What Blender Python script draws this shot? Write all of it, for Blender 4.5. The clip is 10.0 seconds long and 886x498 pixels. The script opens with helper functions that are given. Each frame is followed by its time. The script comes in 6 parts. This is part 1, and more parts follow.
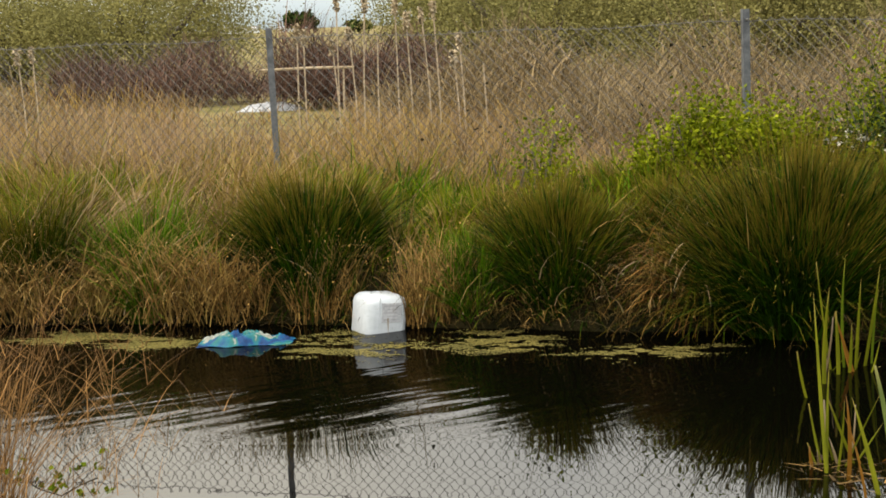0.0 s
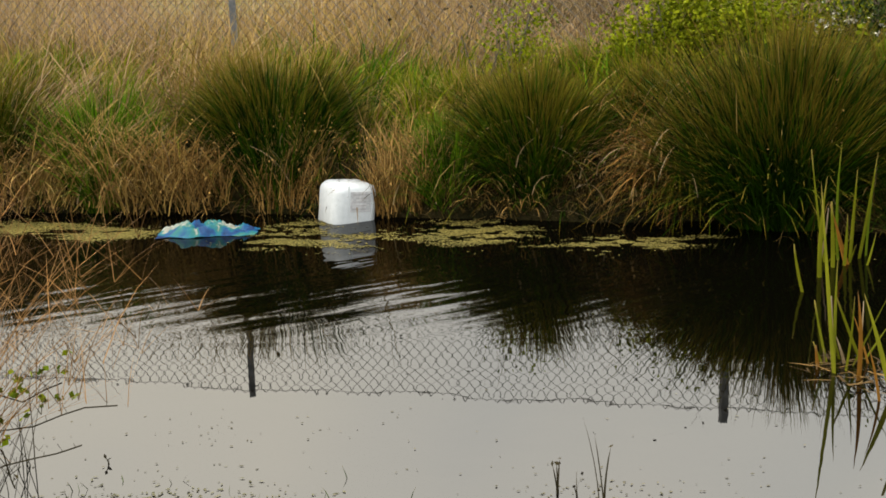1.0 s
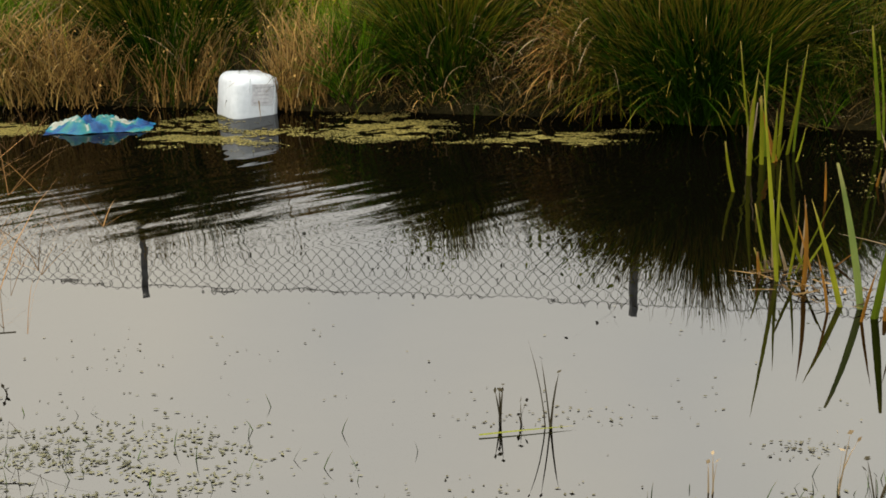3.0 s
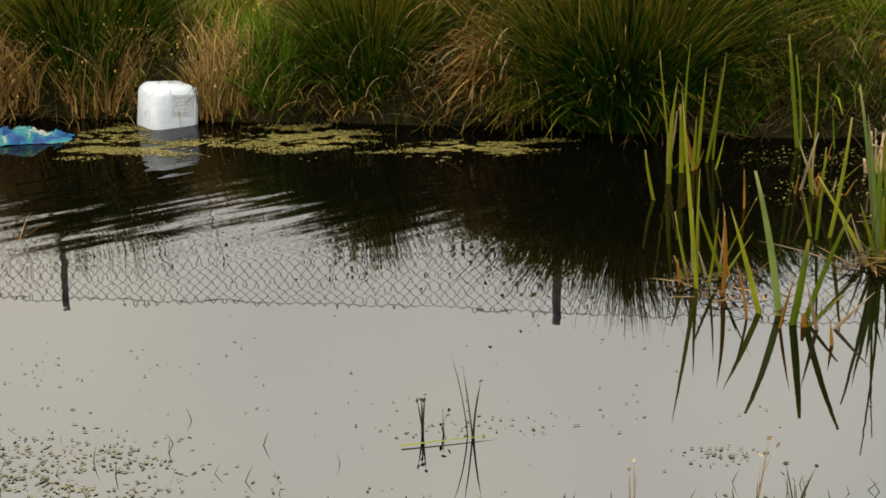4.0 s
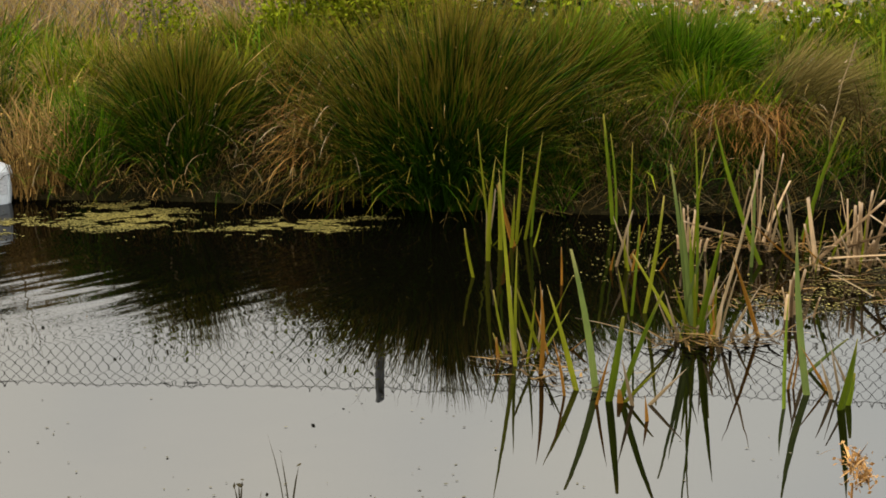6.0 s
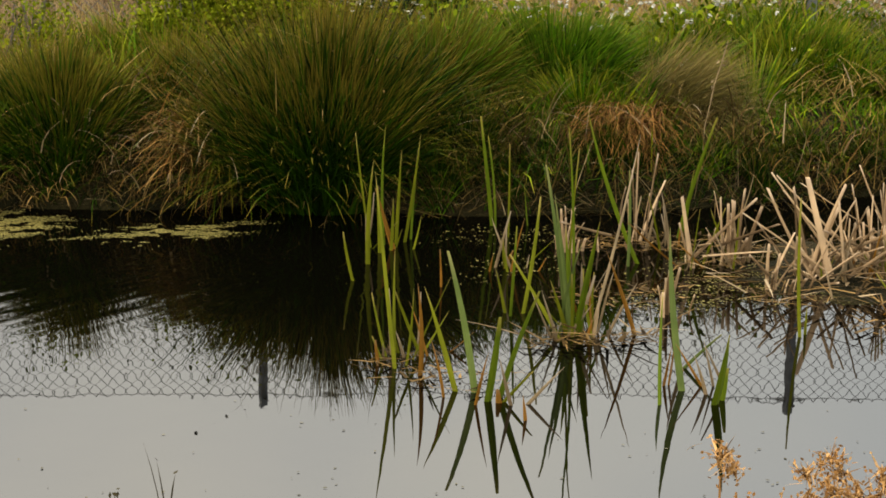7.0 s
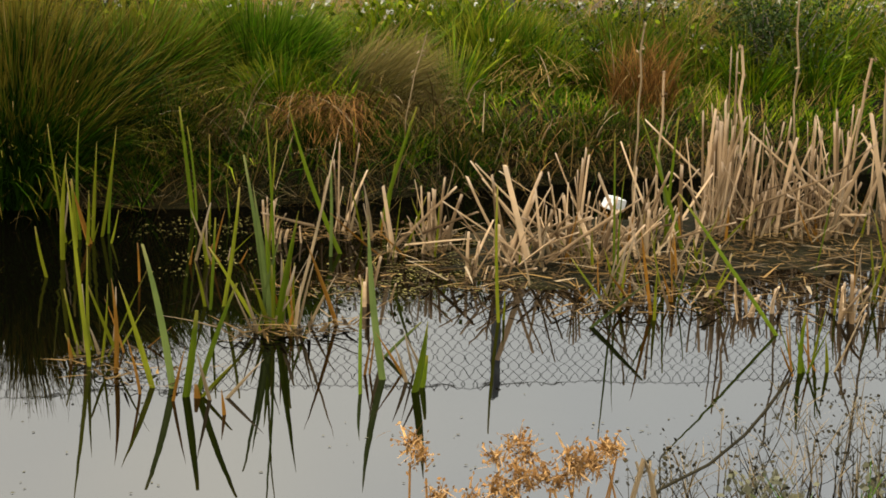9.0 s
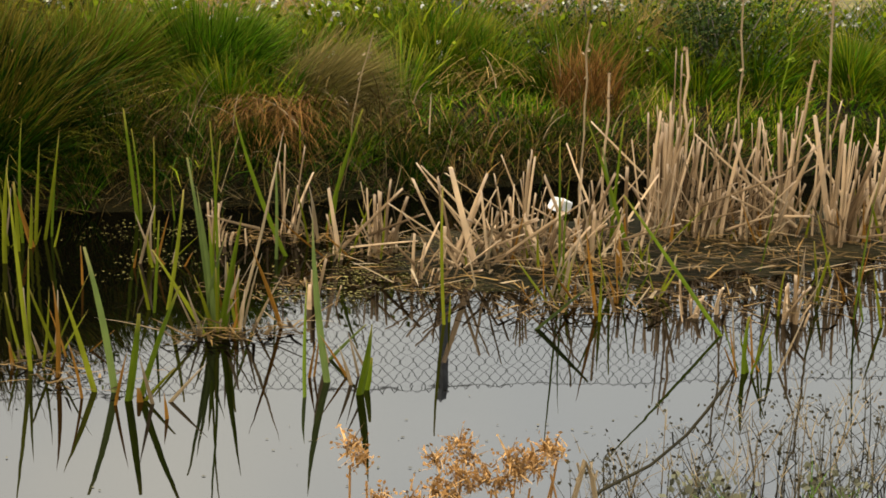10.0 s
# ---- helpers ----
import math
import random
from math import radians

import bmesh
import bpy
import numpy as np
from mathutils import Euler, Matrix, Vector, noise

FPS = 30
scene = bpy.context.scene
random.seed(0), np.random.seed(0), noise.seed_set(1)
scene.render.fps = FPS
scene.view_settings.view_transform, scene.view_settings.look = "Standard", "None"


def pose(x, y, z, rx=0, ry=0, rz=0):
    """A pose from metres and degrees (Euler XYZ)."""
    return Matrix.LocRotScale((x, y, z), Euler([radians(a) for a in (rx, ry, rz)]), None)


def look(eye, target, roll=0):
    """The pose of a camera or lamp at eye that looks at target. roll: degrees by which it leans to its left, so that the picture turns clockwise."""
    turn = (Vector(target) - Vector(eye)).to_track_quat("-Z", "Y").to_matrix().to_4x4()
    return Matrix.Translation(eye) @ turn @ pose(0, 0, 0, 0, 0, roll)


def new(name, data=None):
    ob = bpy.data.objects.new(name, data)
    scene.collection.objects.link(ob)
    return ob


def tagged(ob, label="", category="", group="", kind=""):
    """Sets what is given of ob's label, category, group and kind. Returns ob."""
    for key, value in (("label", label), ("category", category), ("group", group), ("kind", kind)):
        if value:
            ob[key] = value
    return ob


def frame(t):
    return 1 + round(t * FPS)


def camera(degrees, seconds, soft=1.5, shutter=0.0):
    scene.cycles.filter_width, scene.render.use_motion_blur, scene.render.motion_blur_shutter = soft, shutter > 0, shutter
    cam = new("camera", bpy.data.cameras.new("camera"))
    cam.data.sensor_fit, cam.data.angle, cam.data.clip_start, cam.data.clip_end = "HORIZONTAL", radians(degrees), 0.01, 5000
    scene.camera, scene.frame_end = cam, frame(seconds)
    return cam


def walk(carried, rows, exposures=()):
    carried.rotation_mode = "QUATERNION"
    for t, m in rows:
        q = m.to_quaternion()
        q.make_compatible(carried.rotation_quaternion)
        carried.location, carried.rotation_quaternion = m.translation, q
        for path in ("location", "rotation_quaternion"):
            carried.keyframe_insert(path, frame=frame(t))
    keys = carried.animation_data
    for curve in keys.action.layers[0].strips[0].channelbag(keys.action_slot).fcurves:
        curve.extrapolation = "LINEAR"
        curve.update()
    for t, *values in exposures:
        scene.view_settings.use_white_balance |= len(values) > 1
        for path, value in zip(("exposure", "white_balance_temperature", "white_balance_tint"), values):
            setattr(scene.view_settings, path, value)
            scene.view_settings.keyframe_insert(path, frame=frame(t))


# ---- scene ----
FOV = 30.78
cam = camera(FOV, 10.0, soft=1.7)


def stand(t, x, y, z, yaw, pitch, roll):
    m = Matrix.Translation((x, y, z)) @ Matrix.Rotation(radians(yaw), 4, "Z") @ Matrix.Rotation(radians(90 + pitch), 4, "X")
    return t, m @ Matrix.Rotation(radians(roll), 4, "Z")


ROWS = [
    stand(0.0, 0.3572, -0.7981, 1.7574, 5.689, -7.995, -2.099),
    stand(0.1, 0.3272, -0.7547, 1.7532, 5.176, -8.433, -2.039),
    stand(0.2, 0.2973, -0.7113, 1.7489, 5.162, -9.154, -1.978),
    stand(0.3, 0.2673, -0.6679, 1.7447, 5.273, -10.393, -1.918),
    stand(0.4, 0.2374, -0.6245, 1.7404, 5.316, -11.294, -1.857),
    stand(0.5, 0.2074, -0.5811, 1.7362, 5.217, -11.826, -1.797),
    stand(0.6, 0.1982, -0.5442, 1.7299, 4.953, -11.983, -1.773),
    stand(0.8, 0.1798, -0.4705, 1.7174, 4.495, -12.046, -1.724),
    stand(1.0, 0.1614, -0.3968, 1.7048, 3.779, -12.113, -1.675),
    stand(1.2, 0.1464, -0.3140, 1.6880, 3.080, -12.769, -1.339),
    stand(1.3, 0.1390, -0.2727, 1.6797, 2.741, -13.895, -1.171),
    stand(1.5, 0.1240, -0.1899, 1.6629, 1.742, -15.205, -0.835),
    stand(1.7, 0.0810, -0.1239, 1.6703, 1.114, -16.675, -1.249),
    stand(1.8, 0.0596, -0.0908, 1.6740, 0.864, -17.291, -1.455),
    stand(2.0, 0.0166, -0.0248, 1.6814, 0.316, -17.625, -1.869),
    stand(2.2, 0.0100, -0.0149, 1.6888, 0.135, -17.638, -1.631),
    stand(2.3, 0.0066, -0.0099, 1.6926, 0.045, -17.556, -1.512),
    stand(2.5, 0.0000, 0.0000, 1.7000, -0.000, -17.116, -1.274),
    stand(4.0, 0.0133, 0.0110, 1.7045, -3.231, -16.202, -0.722),
    stand(4.5, 0.0292, 0.0305, 1.6947, -5.795, -15.944, -0.575),
    stand(5.0, 0.0455, 0.0476, 1.6954, -7.778, -15.155, -0.213),
    stand(6.3, 0.0379, 0.0147, 1.7296, -10.264, -13.451, 0.371),
    stand(6.5, 0.0431, 0.0186, 1.7287, -10.851, -13.426, 0.255),
    stand(7.0, 0.0682, 0.0051, 1.7244, -13.777, -13.456, 0.501),
    stand(7.5, 0.1067, 0.0129, 1.7177, -19.832, -13.536, 1.319),
    stand(8.0, 0.1285, 0.0302, 1.7074, -22.820, -13.476, 1.527),
    stand(8.5, 0.1348, 0.0362, 1.7041, -23.674, -13.544, 1.767),
    stand(9.0, 0.1412, 0.0346, 1.7041, -24.158, -13.505, 1.829),
    stand(9.5, 0.1481, 0.0323, 1.7042, -24.977, -13.455, 2.061),
    stand(10.0, 0.1650, 0.0340, 1.7004, -25.948, -13.352, 2.063),
]
walk(cam, ROWS, exposures=[(0.0, 0.0), (10.0, 0.0)])

# ---- world and sun: a bright overcast afternoon ----
SUN_ELEV, SUN_AZ = radians(54), radians(-100)
world = bpy.data.worlds.new("overcast_sky")
scene.world = world
world.use_nodes = True
wn = world.node_tree
wn.nodes.clear()
sky = wn.nodes.new("ShaderNodeTexSky")
sky.sky_type = "NISHITA"
sky.sun_disc = False
sky.sun_elevation = SUN_ELEV
sky.sun_rotation = SUN_AZ
sky.air_density, sky.dust_density, sky.ozone_density = 1.2, 6.0, 1.0
bg_sky = wn.nodes.new("ShaderNodeBackground")
bg_sky.inputs[1].default_value = 0.075
bg_cloud = wn.nodes.new("ShaderNodeBackground")
clouds = wn.nodes.new("ShaderNodeTexNoise")
clouds.inputs["Scale"].default_value, clouds.inputs["Detail"].default_value = 2.6, 3.0
tone = wn.nodes.new("ShaderNodeValToRGB")
tone.color_ramp.elements[0].position, tone.color_ramp.elements[0].color = 0.32, (0.87, 0.84, 0.75, 1)
tone.color_ramp.elements[1].position, tone.color_ramp.elements[1].color = 0.68, (1.14, 1.04, 0.83, 1)
wn.links.new(clouds.outputs[0], tone.inputs[0])
# the cloud is brighter overhead than at the horizon, and thins to a bluer white in the north-east
sky_dir = wn.nodes.new("ShaderNodeTexCoord")
sky_axes = wn.nodes.new("ShaderNodeSeparateXYZ")
wn.links.new(sky_dir.outputs["Generated"], sky_axes.inputs[0])
wn.links.new(sky_dir.outputs["Generated"], clouds.inputs["Vector"])
lift = wn.nodes.new("ShaderNodeMath")
lift.operation, lift.use_clamp = "POWER", True
lift.inputs[1].default_value = 0.5
wn.links.new(sky_axes.outputs[2], lift.inputs[0])
rise = wn.nodes.new("ShaderNodeMath")
rise.operation = "MULTIPLY_ADD"
rise.inputs[1].default_value, rise.inputs[2].default_value = 3.0, 0.97
wn.links.new(lift.outputs[0], rise.inputs[0])
wn.links.new(rise.outputs[0], bg_cloud.inputs[1])
thin = wn.nodes.new("ShaderNodeValToRGB")
thin.color_ramp.elements[0].position, thin.color_ramp.elements[0].color = 0.05, (1.0, 1.0, 1.0, 1)
thin.color_ramp.elements[1].position, thin.color_ramp.elements[1].color = 0.45, (0.88, 0.93, 1.01, 1)
wn.links.new(sky_axes.outputs[0], thin.inputs[0])
tint = wn.nodes.new("ShaderNodeMix")
tint.data_type, tint.blend_type = "RGBA", "MULTIPLY"
tint.inputs[0].default_value = 1.0
wn.links.new(tone.outputs[0], tint.inputs[6])
wn.links.new(thin.outputs[0], tint.inputs[7])
low_sky = wn.nodes.new("ShaderNodeValToRGB")
low_sky.color_ramp.elements[0].position, low_sky.color_ramp.elements[0].color = 0.0, (0.50, 0.62, 0.76, 1)
low_sky.color_ramp.elements[1].position, low_sky.color_ramp.elements[1].color = 0.12, (1.0, 1.0, 1.0, 1)
wn.links.new(sky_axes.outputs[2], low_sky.inputs[0])
hazed = wn.nodes.new("ShaderNodeMix")
hazed.data_type, hazed.blend_type = "RGBA", "MULTIPLY"
hazed.inputs[0].default_value = 1.0
wn.links.new(tint.outputs[2], hazed.inputs[6])
wn.links.new(low_sky.outputs[0], hazed.inputs[7])
wn.links.new(hazed.outputs[2], bg_cloud.inputs[0])
add = wn.nodes.new("ShaderNodeAddShader")
wout = wn.nodes.new("ShaderNodeOutputWorld")
wn.links.new(sky.outputs[0], bg_sky.inputs[0])
wn.links.new(bg_sky.outputs[0], add.inputs[0])
wn.links.new(bg_cloud.outputs[0], add.inputs[1])
wn.links.new(add.outputs[0], wout.inputs[0])

sun_data = bpy.data.lights.new("sun", "SUN")
sun_data.energy, sun_data.angle, sun_data.color = 1.15, radians(16), (1.0, 0.91, 0.74)
sun = new("sun", sun_data)
to_sun = Vector((math.sin(SUN_AZ) * math.cos(SUN_ELEV), math.cos(SUN_AZ) * math.cos(SUN_ELEV), math.sin(SUN_ELEV)))
sun.matrix_world = look(to_sun * 50, (0, 0, 0))


# ---- materials ----
def mat_base(name):
    m = bpy.data.materials.new(name)
    m.use_nodes = True
    return m, m.node_tree.nodes, m.node_tree.links, m.node_tree.nodes["Principled BSDF"]


def ramp(nodes, stops):
    r = nodes.new("ShaderNodeValToRGB")
    e = r.color_ramp.elements
    while len(e) < len(stops):
        e.new(0.5)
    for el, (p, c) in zip(e, stops):
        el.position, el.color = p, (*c, 1)
    return r


def mixer(nodes, links, fac, a, b, kind="MIX"):
    n = nodes.new("ShaderNodeMix")
    n.data_type, n.blend_type = "RGBA", kind
    for k, v in ((0, fac), (6, a), (7, b)):
        if hasattr(v, "links"):
            links.new(v, n.inputs[k])
        elif k == 0:
            n.inputs[0].default_value = v
        else:
            n.inputs[k].default_value = (*v, 1)
    return n.outputs[2]


def blade_mat(name, low, high, tips, dull=0.55, thin=0.15, tip_from=0.62, patch=1.3, per_object=False):
    """Leaf or stem: colour differs from blade to blade and dries towards the tip."""
    low, high, tips = (tuple(0.42 * v for v in c) for c in (low, high, tips))
    m, nodes, links, bsdf = mat_base(name)
    geo = nodes.new("ShaderNodeNewGeometry")
    r = ramp(nodes, [(0.0, tuple(0.5 * a for a in low)), (0.5, tuple(0.7 * a + 0.3 * b for a, b in zip(low, high))), (1.0, tuple(1.25 * b for b in high))])
    if per_object:
        info = nodes.new("ShaderNodeObjectInfo")
        links.new(info.outputs["Random"], r.inputs[0])
    else:
        links.new(geo.outputs["Random Per Island"], r.inputs[0])
    tex = nodes.new("ShaderNodeTexNoise")
    tex.inputs["Scale"].default_value = patch
    pos = nodes.new("ShaderNodeTexCoord")
    links.new(pos.outputs["Object"], tex.inputs["Vector"])
    shade = ramp(nodes, [(0.3, (0.72, 0.74, 0.70)), (0.7, (1.2, 1.16, 1.05))])
    links.new(tex.outputs[0], shade.inputs[0])
    col = mixer(nodes, links, 1.0, r.outputs[0], shade.outputs[0], "MULTIPLY")
    uv = nodes.new("ShaderNodeUVMap")
    uv.uv_map = "along"
    sep = nodes.new("ShaderNodeSeparateXYZ")
    links.new(uv.outputs[0], sep.inputs[0])
    tipr = ramp(nodes, [(tip_from, (0, 0, 0)), (1.0, (1, 1, 1))])
    links.new(sep.outputs[1], tipr.inputs[0])
    col = mixer(nodes, links, tipr.outputs[0], col, tips)
    links.new(col, bsdf.inputs["Base Color"])
    bsdf.inputs["Roughness"].default_value = dull
    bsdf.inputs["Specular IOR Level"].default_value = 0.03
    if thin:
        tr = nodes.new("ShaderNodeBsdfTranslucent")
        links.new(col, tr.inputs[0])
        mx = nodes.new("ShaderNodeMixShader")
        mx.inputs[0].default_value = thin
        out = nodes["Material Output"]
        links.new(bsdf.outputs[0], mx.inputs[1])
        links.new(tr.outputs[0], mx.inputs[2])
        links.new(mx.outputs[0], out.inputs[0])
    return m


def solid_mat(name, a, b, rough=0.6, scale=8.0, bump=0.2, metal=0.0, detail=6.0, fine=60.0, stretch=None):
    m, nodes, links, bsdf = mat_base(name)
    pos = nodes.new("ShaderNodeTexCoord")
    vec = pos.outputs["Object"]
    if stretch:
        mp = nodes.new("ShaderNodeMapping")
        mp.inputs["Scale"].default_value = stretch
        links.new(vec, mp.inputs[0])
        vec = mp.outputs[0]
    t1 = nodes.new("ShaderNodeTexNoise")
    t1.inputs["Scale"].default_value, t1.inputs["Detail"].default_value = scale, detail
    t2 = nodes.new("ShaderNodeTexNoise")
    t2.inputs["Scale"].default_value, t2.inputs["Detail"].default_value = fine, 4
    links.new(vec, t1.inputs["Vector"])
    links.new(vec, t2.inputs["Vector"])
    r = ramp(nodes, [(0.35, tuple(0.78 * v for v in a)), (0.65, tuple(0.78 * v for v in b))])
    links.new(t1.outputs[0], r.inputs[0])
    g = ramp(nodes, [(0.3, (0.8, 0.8, 0.8)), (0.7, (1.1, 1.1, 1.1))])
    links.new(t2.outputs[0], g.inputs[0])
    links.new(mixer(nodes, links, 1.0, r.outputs[0], g.outputs[0], "MULTIPLY"), bsdf.inputs["Base Color"])
    bsdf.inputs["Roughness"].default_value = rough
    bsdf.inputs["Metallic"].default_value = metal
    if bump:
        b_ = nodes.new("ShaderNodeBump")
        b_.inputs["Strength"].default_value, b_.inputs["Distance"].default_value = bump, 0.01
        links.new(t2.outputs[0], b_.inputs["Height"])
        links.new(b_.outputs[0], bsdf.inputs["Normal"])
    return m


RUSH = blade_mat("rush_green", (0.010, 0.036, 0.001), (0.072, 0.140, 0.003), (0.27, 0.20, 0.020), thin=0.06, tip_from=0.62)
RUSH_DARK = blade_mat("rush_dark_green", (0.006, 0.022, 0.001), (0.040, 0.100, 0.002), (0.36, 0.25, 0.032), thin=0.06, tip_from=0.76)
GRASS = blade_mat("grass_green", (0.120, 0.200, 0.003), (0.330, 0.400, 0.012), (0.44, 0.38, 0.04), tip_from=0.7)
GRASS_DEEP = blade_mat("grass_deep_green", (0.045, 0.140, 0.003), (0.145, 0.310, 0.008), (0.25, 0.30, 0.03), tip_from=0.75)
STRAW = blade_mat("dry_grass_straw", (0.38, 0.245, 0.060), (0.70, 0.48, 0.17), (0.66, 0.47, 0.19))
STRAW_PALE = blade_mat("dry_grass_pale", (0.34, 0.22, 0.12), (0.58, 0.40, 0.24), (0.57, 0.41, 0.27))
THATCH = blade_mat("dead_rush_thatch", (0.27, 0.145, 0.04), (0.76, 0.47, 0.16), (0.74, 0.50, 0.20))
RUST = blade_mat("rust_brown_thatch", (0.15, 0.065, 0.014), (0.44, 0.215, 0.055), (0.44, 0.24, 0.07))
COMBED = blade_mat("combed_olive_rush", (0.045, 0.055, 0.008), (0.19, 0.17, 0.035), (0.36, 0.27, 0.085), tip_from=0.4)
GREY_THATCH = blade_mat("weathered_grey_thatch", (0.050, 0.033, 0.010), (0.24, 0.16, 0.052), (0.30, 0.21, 0.075))
LEAF_G = blade_mat("cattail_leaf_green", (0.17, 0.25, 0.012), (0.28, 0.38, 0.03), (0.42, 0.37, 0.06), dull=0.45, thin=0.2, tip_from=0.8, patch=6)
LEAF_B = blade_mat("cattail_leaf_blue_green", (0.17, 0.23, 0.06), (0.24, 0.33, 0.09), (0.36, 0.34, 0.12), dull=0.45, thin=0.2, tip_from=0.8, patch=6)
LEAF_Y = blade_mat("cattail_leaf_yellow", (0.22, 0.25, 0.012), (0.40, 0.41, 0.03), (0.48, 0.38, 0.10), dull=0.45, thin=0.2, tip_from=0.8, patch=6)
LEAF_O = blade_mat("cattail_leaf_orange", (0.42, 0.19, 0.03), (0.60, 0.30, 0.05), (0.42, 0.25, 0.10), dull=0.5, thin=0.2, tip_from=0.8, patch=6)
LEAF_T = blade_mat("cattail_leaf_dead", (0.42, 0.30, 0.17), (0.62, 0.48, 0.32), (0.60, 0.47, 0.33), dull=0.6, thin=0.15, patch=6)
STUBBLE = blade_mat("reed_stubble_tan", (0.30, 0.19, 0.10), (0.76, 0.54, 0.345), (0.84, 0.62, 0.42), dull=0.6, thin=0.0, tip_from=0.85, patch=3, per_object=True)
LITTER = blade_mat("reed_litter", (0.045, 0.025, 0.008), (0.32, 0.195, 0.070), (0.27, 0.165, 0.060), thin=0.0, patch=3)
BRAMBLE = blade_mat("shrub_leaf_lime", (0.20, 0.27, 0.005), (0.36, 0.41, 0.014), (0.38, 0.40, 0.02), patch=3)
DARKLEAF = blade_mat("shrub_leaf_dark", (0.03, 0.055, 0.012), (0.08, 0.12, 0.03), (0.10, 0.12, 0.03), patch=3)
REDTWIG = blade_mat("bare_bramble_red", (0.15, 0.085, 0.070), (0.30, 0.19, 0.15), (0.32, 0.22, 0.18), patch=0.5)
BROWNTWIG = blade_mat("bare_twig_brown", (0.24, 0.17, 0.09), (0.54, 0.41, 0.24), (0.52, 0.41, 0.26), patch=0.5)
OLIVE = blade_mat("willow_leaf_olive", (0.44, 0.41, 0.15), (0.40, 0.37, 0.14), (0.42, 0.39, 0.16), patch=0.4)
PETAL = blade_mat("white_petal", (0.78, 0.78, 0.74), (0.88, 0.87, 0.84), (0.85, 0.85, 0.8), patch=20)
UMBEL = blade_mat("dry_seed_head", (0.525, 0.250, 0.075), (0.875, 0.525, 0.225), (0.900, 0.625, 0.350), patch=20)
RUSSET = blade_mat("dry_russet_twig", (0.20, 0.10, 0.035), (0.52, 0.29, 0.11), (0.50, 0.30, 0.13), patch=3)
DARKSTEM = blade_mat("dark_wet_stem", (0.035, 0.03, 0.018), (0.10, 0.085, 0.05), (0.13, 0.11, 0.07), patch=10)
ALGAE = blade_mat("duckweed", (0.17, 0.15, 0.04), (0.37, 0.32, 0.115), (0.34, 0.29, 0.11), thin=0.0, patch=4)
FLECK = blade_mat("floating_leaf_bits", (0.15, 0.14, 0.10), (0.19, 0.178, 0.13), (0.18, 0.17, 0.12), thin=0.0, patch=10)
WEED = blade_mat("pond_weed", (0.19, 0.187, 0.125), (0.22, 0.216, 0.145), (0.21, 0.207, 0.14), thin=0.0, patch=6)
FLUFF = blade_mat("cattail_fluff", (0.70, 0.56, 0.38), (0.95, 0.80, 0.60), (0.95, 0.82, 0.64), thin=0.0, patch=20)

GALV = solid_mat("galvanised_steel", (0.075, 0.081, 0.093), (0.135, 0.145, 0.16), rough=0.6, scale=20, metal=0.25, bump=0.1)
WIRE = solid_mat("weathered_wire", (0.06, 0.058, 0.055), (0.15, 0.145, 0.14), rough=0.6, scale=30, metal=0.3, bump=0)
BARK = solid_mat("bark", (0.05, 0.04, 0.03), (0.15, 0.12, 0.09), rough=0.9, scale=8, bump=0.5, stretch=(1, 1, 0.2))
OLDWOOD = solid_mat("weathered_wood", (0.28, 0.21, 0.13), (0.44, 0.35, 0.24), rough=0.8, scale=6, bump=0.3, stretch=(0.2, 1, 1))
WHITEWALL = solid_mat("far_white_wall", (0.70, 0.72, 0.74), (0.80, 0.82, 0.84), rough=0.8, scale=0.2, bump=0)
ROOF = solid_mat("far_roof", (0.20, 0.20, 0.21), (0.30, 0.30, 0.31), rough=0.8, scale=0.3, bump=0)

# earth, with moss and litter tones; bank soil blackened as shade between stems
EARTH, nodes, links, bsdf = mat_base("earth_thatch_and_shade")
pos = nodes.new("ShaderNodeTexCoord")
n1 = nodes.new("ShaderNodeTexNoise")
n1.inputs["Scale"].default_value, n1.inputs["Detail"].default_value = 1.1, 8
n2 = nodes.new("ShaderNodeTexNoise")
n2.inputs["Scale"].default_value, n2.inputs["Detail"].default_value = 28, 6
for n_ in (n1, n2):
    links.new(pos.outputs["Object"], n_.inputs["Vector"])
# near-black bank tone carries the shade of the gaps between blades
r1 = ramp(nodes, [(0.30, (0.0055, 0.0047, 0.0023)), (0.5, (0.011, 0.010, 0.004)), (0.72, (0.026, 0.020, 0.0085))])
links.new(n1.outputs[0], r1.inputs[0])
r2 = ramp(nodes, [(0.3, (0.55, 0.55, 0.5)), (0.7, (1.2, 1.2, 1.15))])
links.new(n2.outputs[0], r2.inputs[0])
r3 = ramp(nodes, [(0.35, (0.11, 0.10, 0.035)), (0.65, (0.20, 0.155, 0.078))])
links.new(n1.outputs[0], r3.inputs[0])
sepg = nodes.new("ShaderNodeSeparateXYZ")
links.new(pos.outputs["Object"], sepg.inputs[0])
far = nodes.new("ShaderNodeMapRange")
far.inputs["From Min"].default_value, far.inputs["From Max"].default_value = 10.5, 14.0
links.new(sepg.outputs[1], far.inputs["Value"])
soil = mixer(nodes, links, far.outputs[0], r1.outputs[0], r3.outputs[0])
links.new(mixer(nodes, links, 1.0, soil, r2.outputs[0], "MULTIPLY"), bsdf.inputs["Base Color"])
bsdf.inputs["Roughness"].default_value = 0.95
bsdf.inputs["Specular IOR Level"].default_value = 0.05
bp = nodes.new("ShaderNodeBump")
bp.inputs["Strength"].default_value, bp.inputs["Distance"].default_value = 0.8, 0.04
links.new(n2.outputs[0], bp.inputs["Height"])
links.new(bp.outputs[0], bsdf.inputs["Normal"])

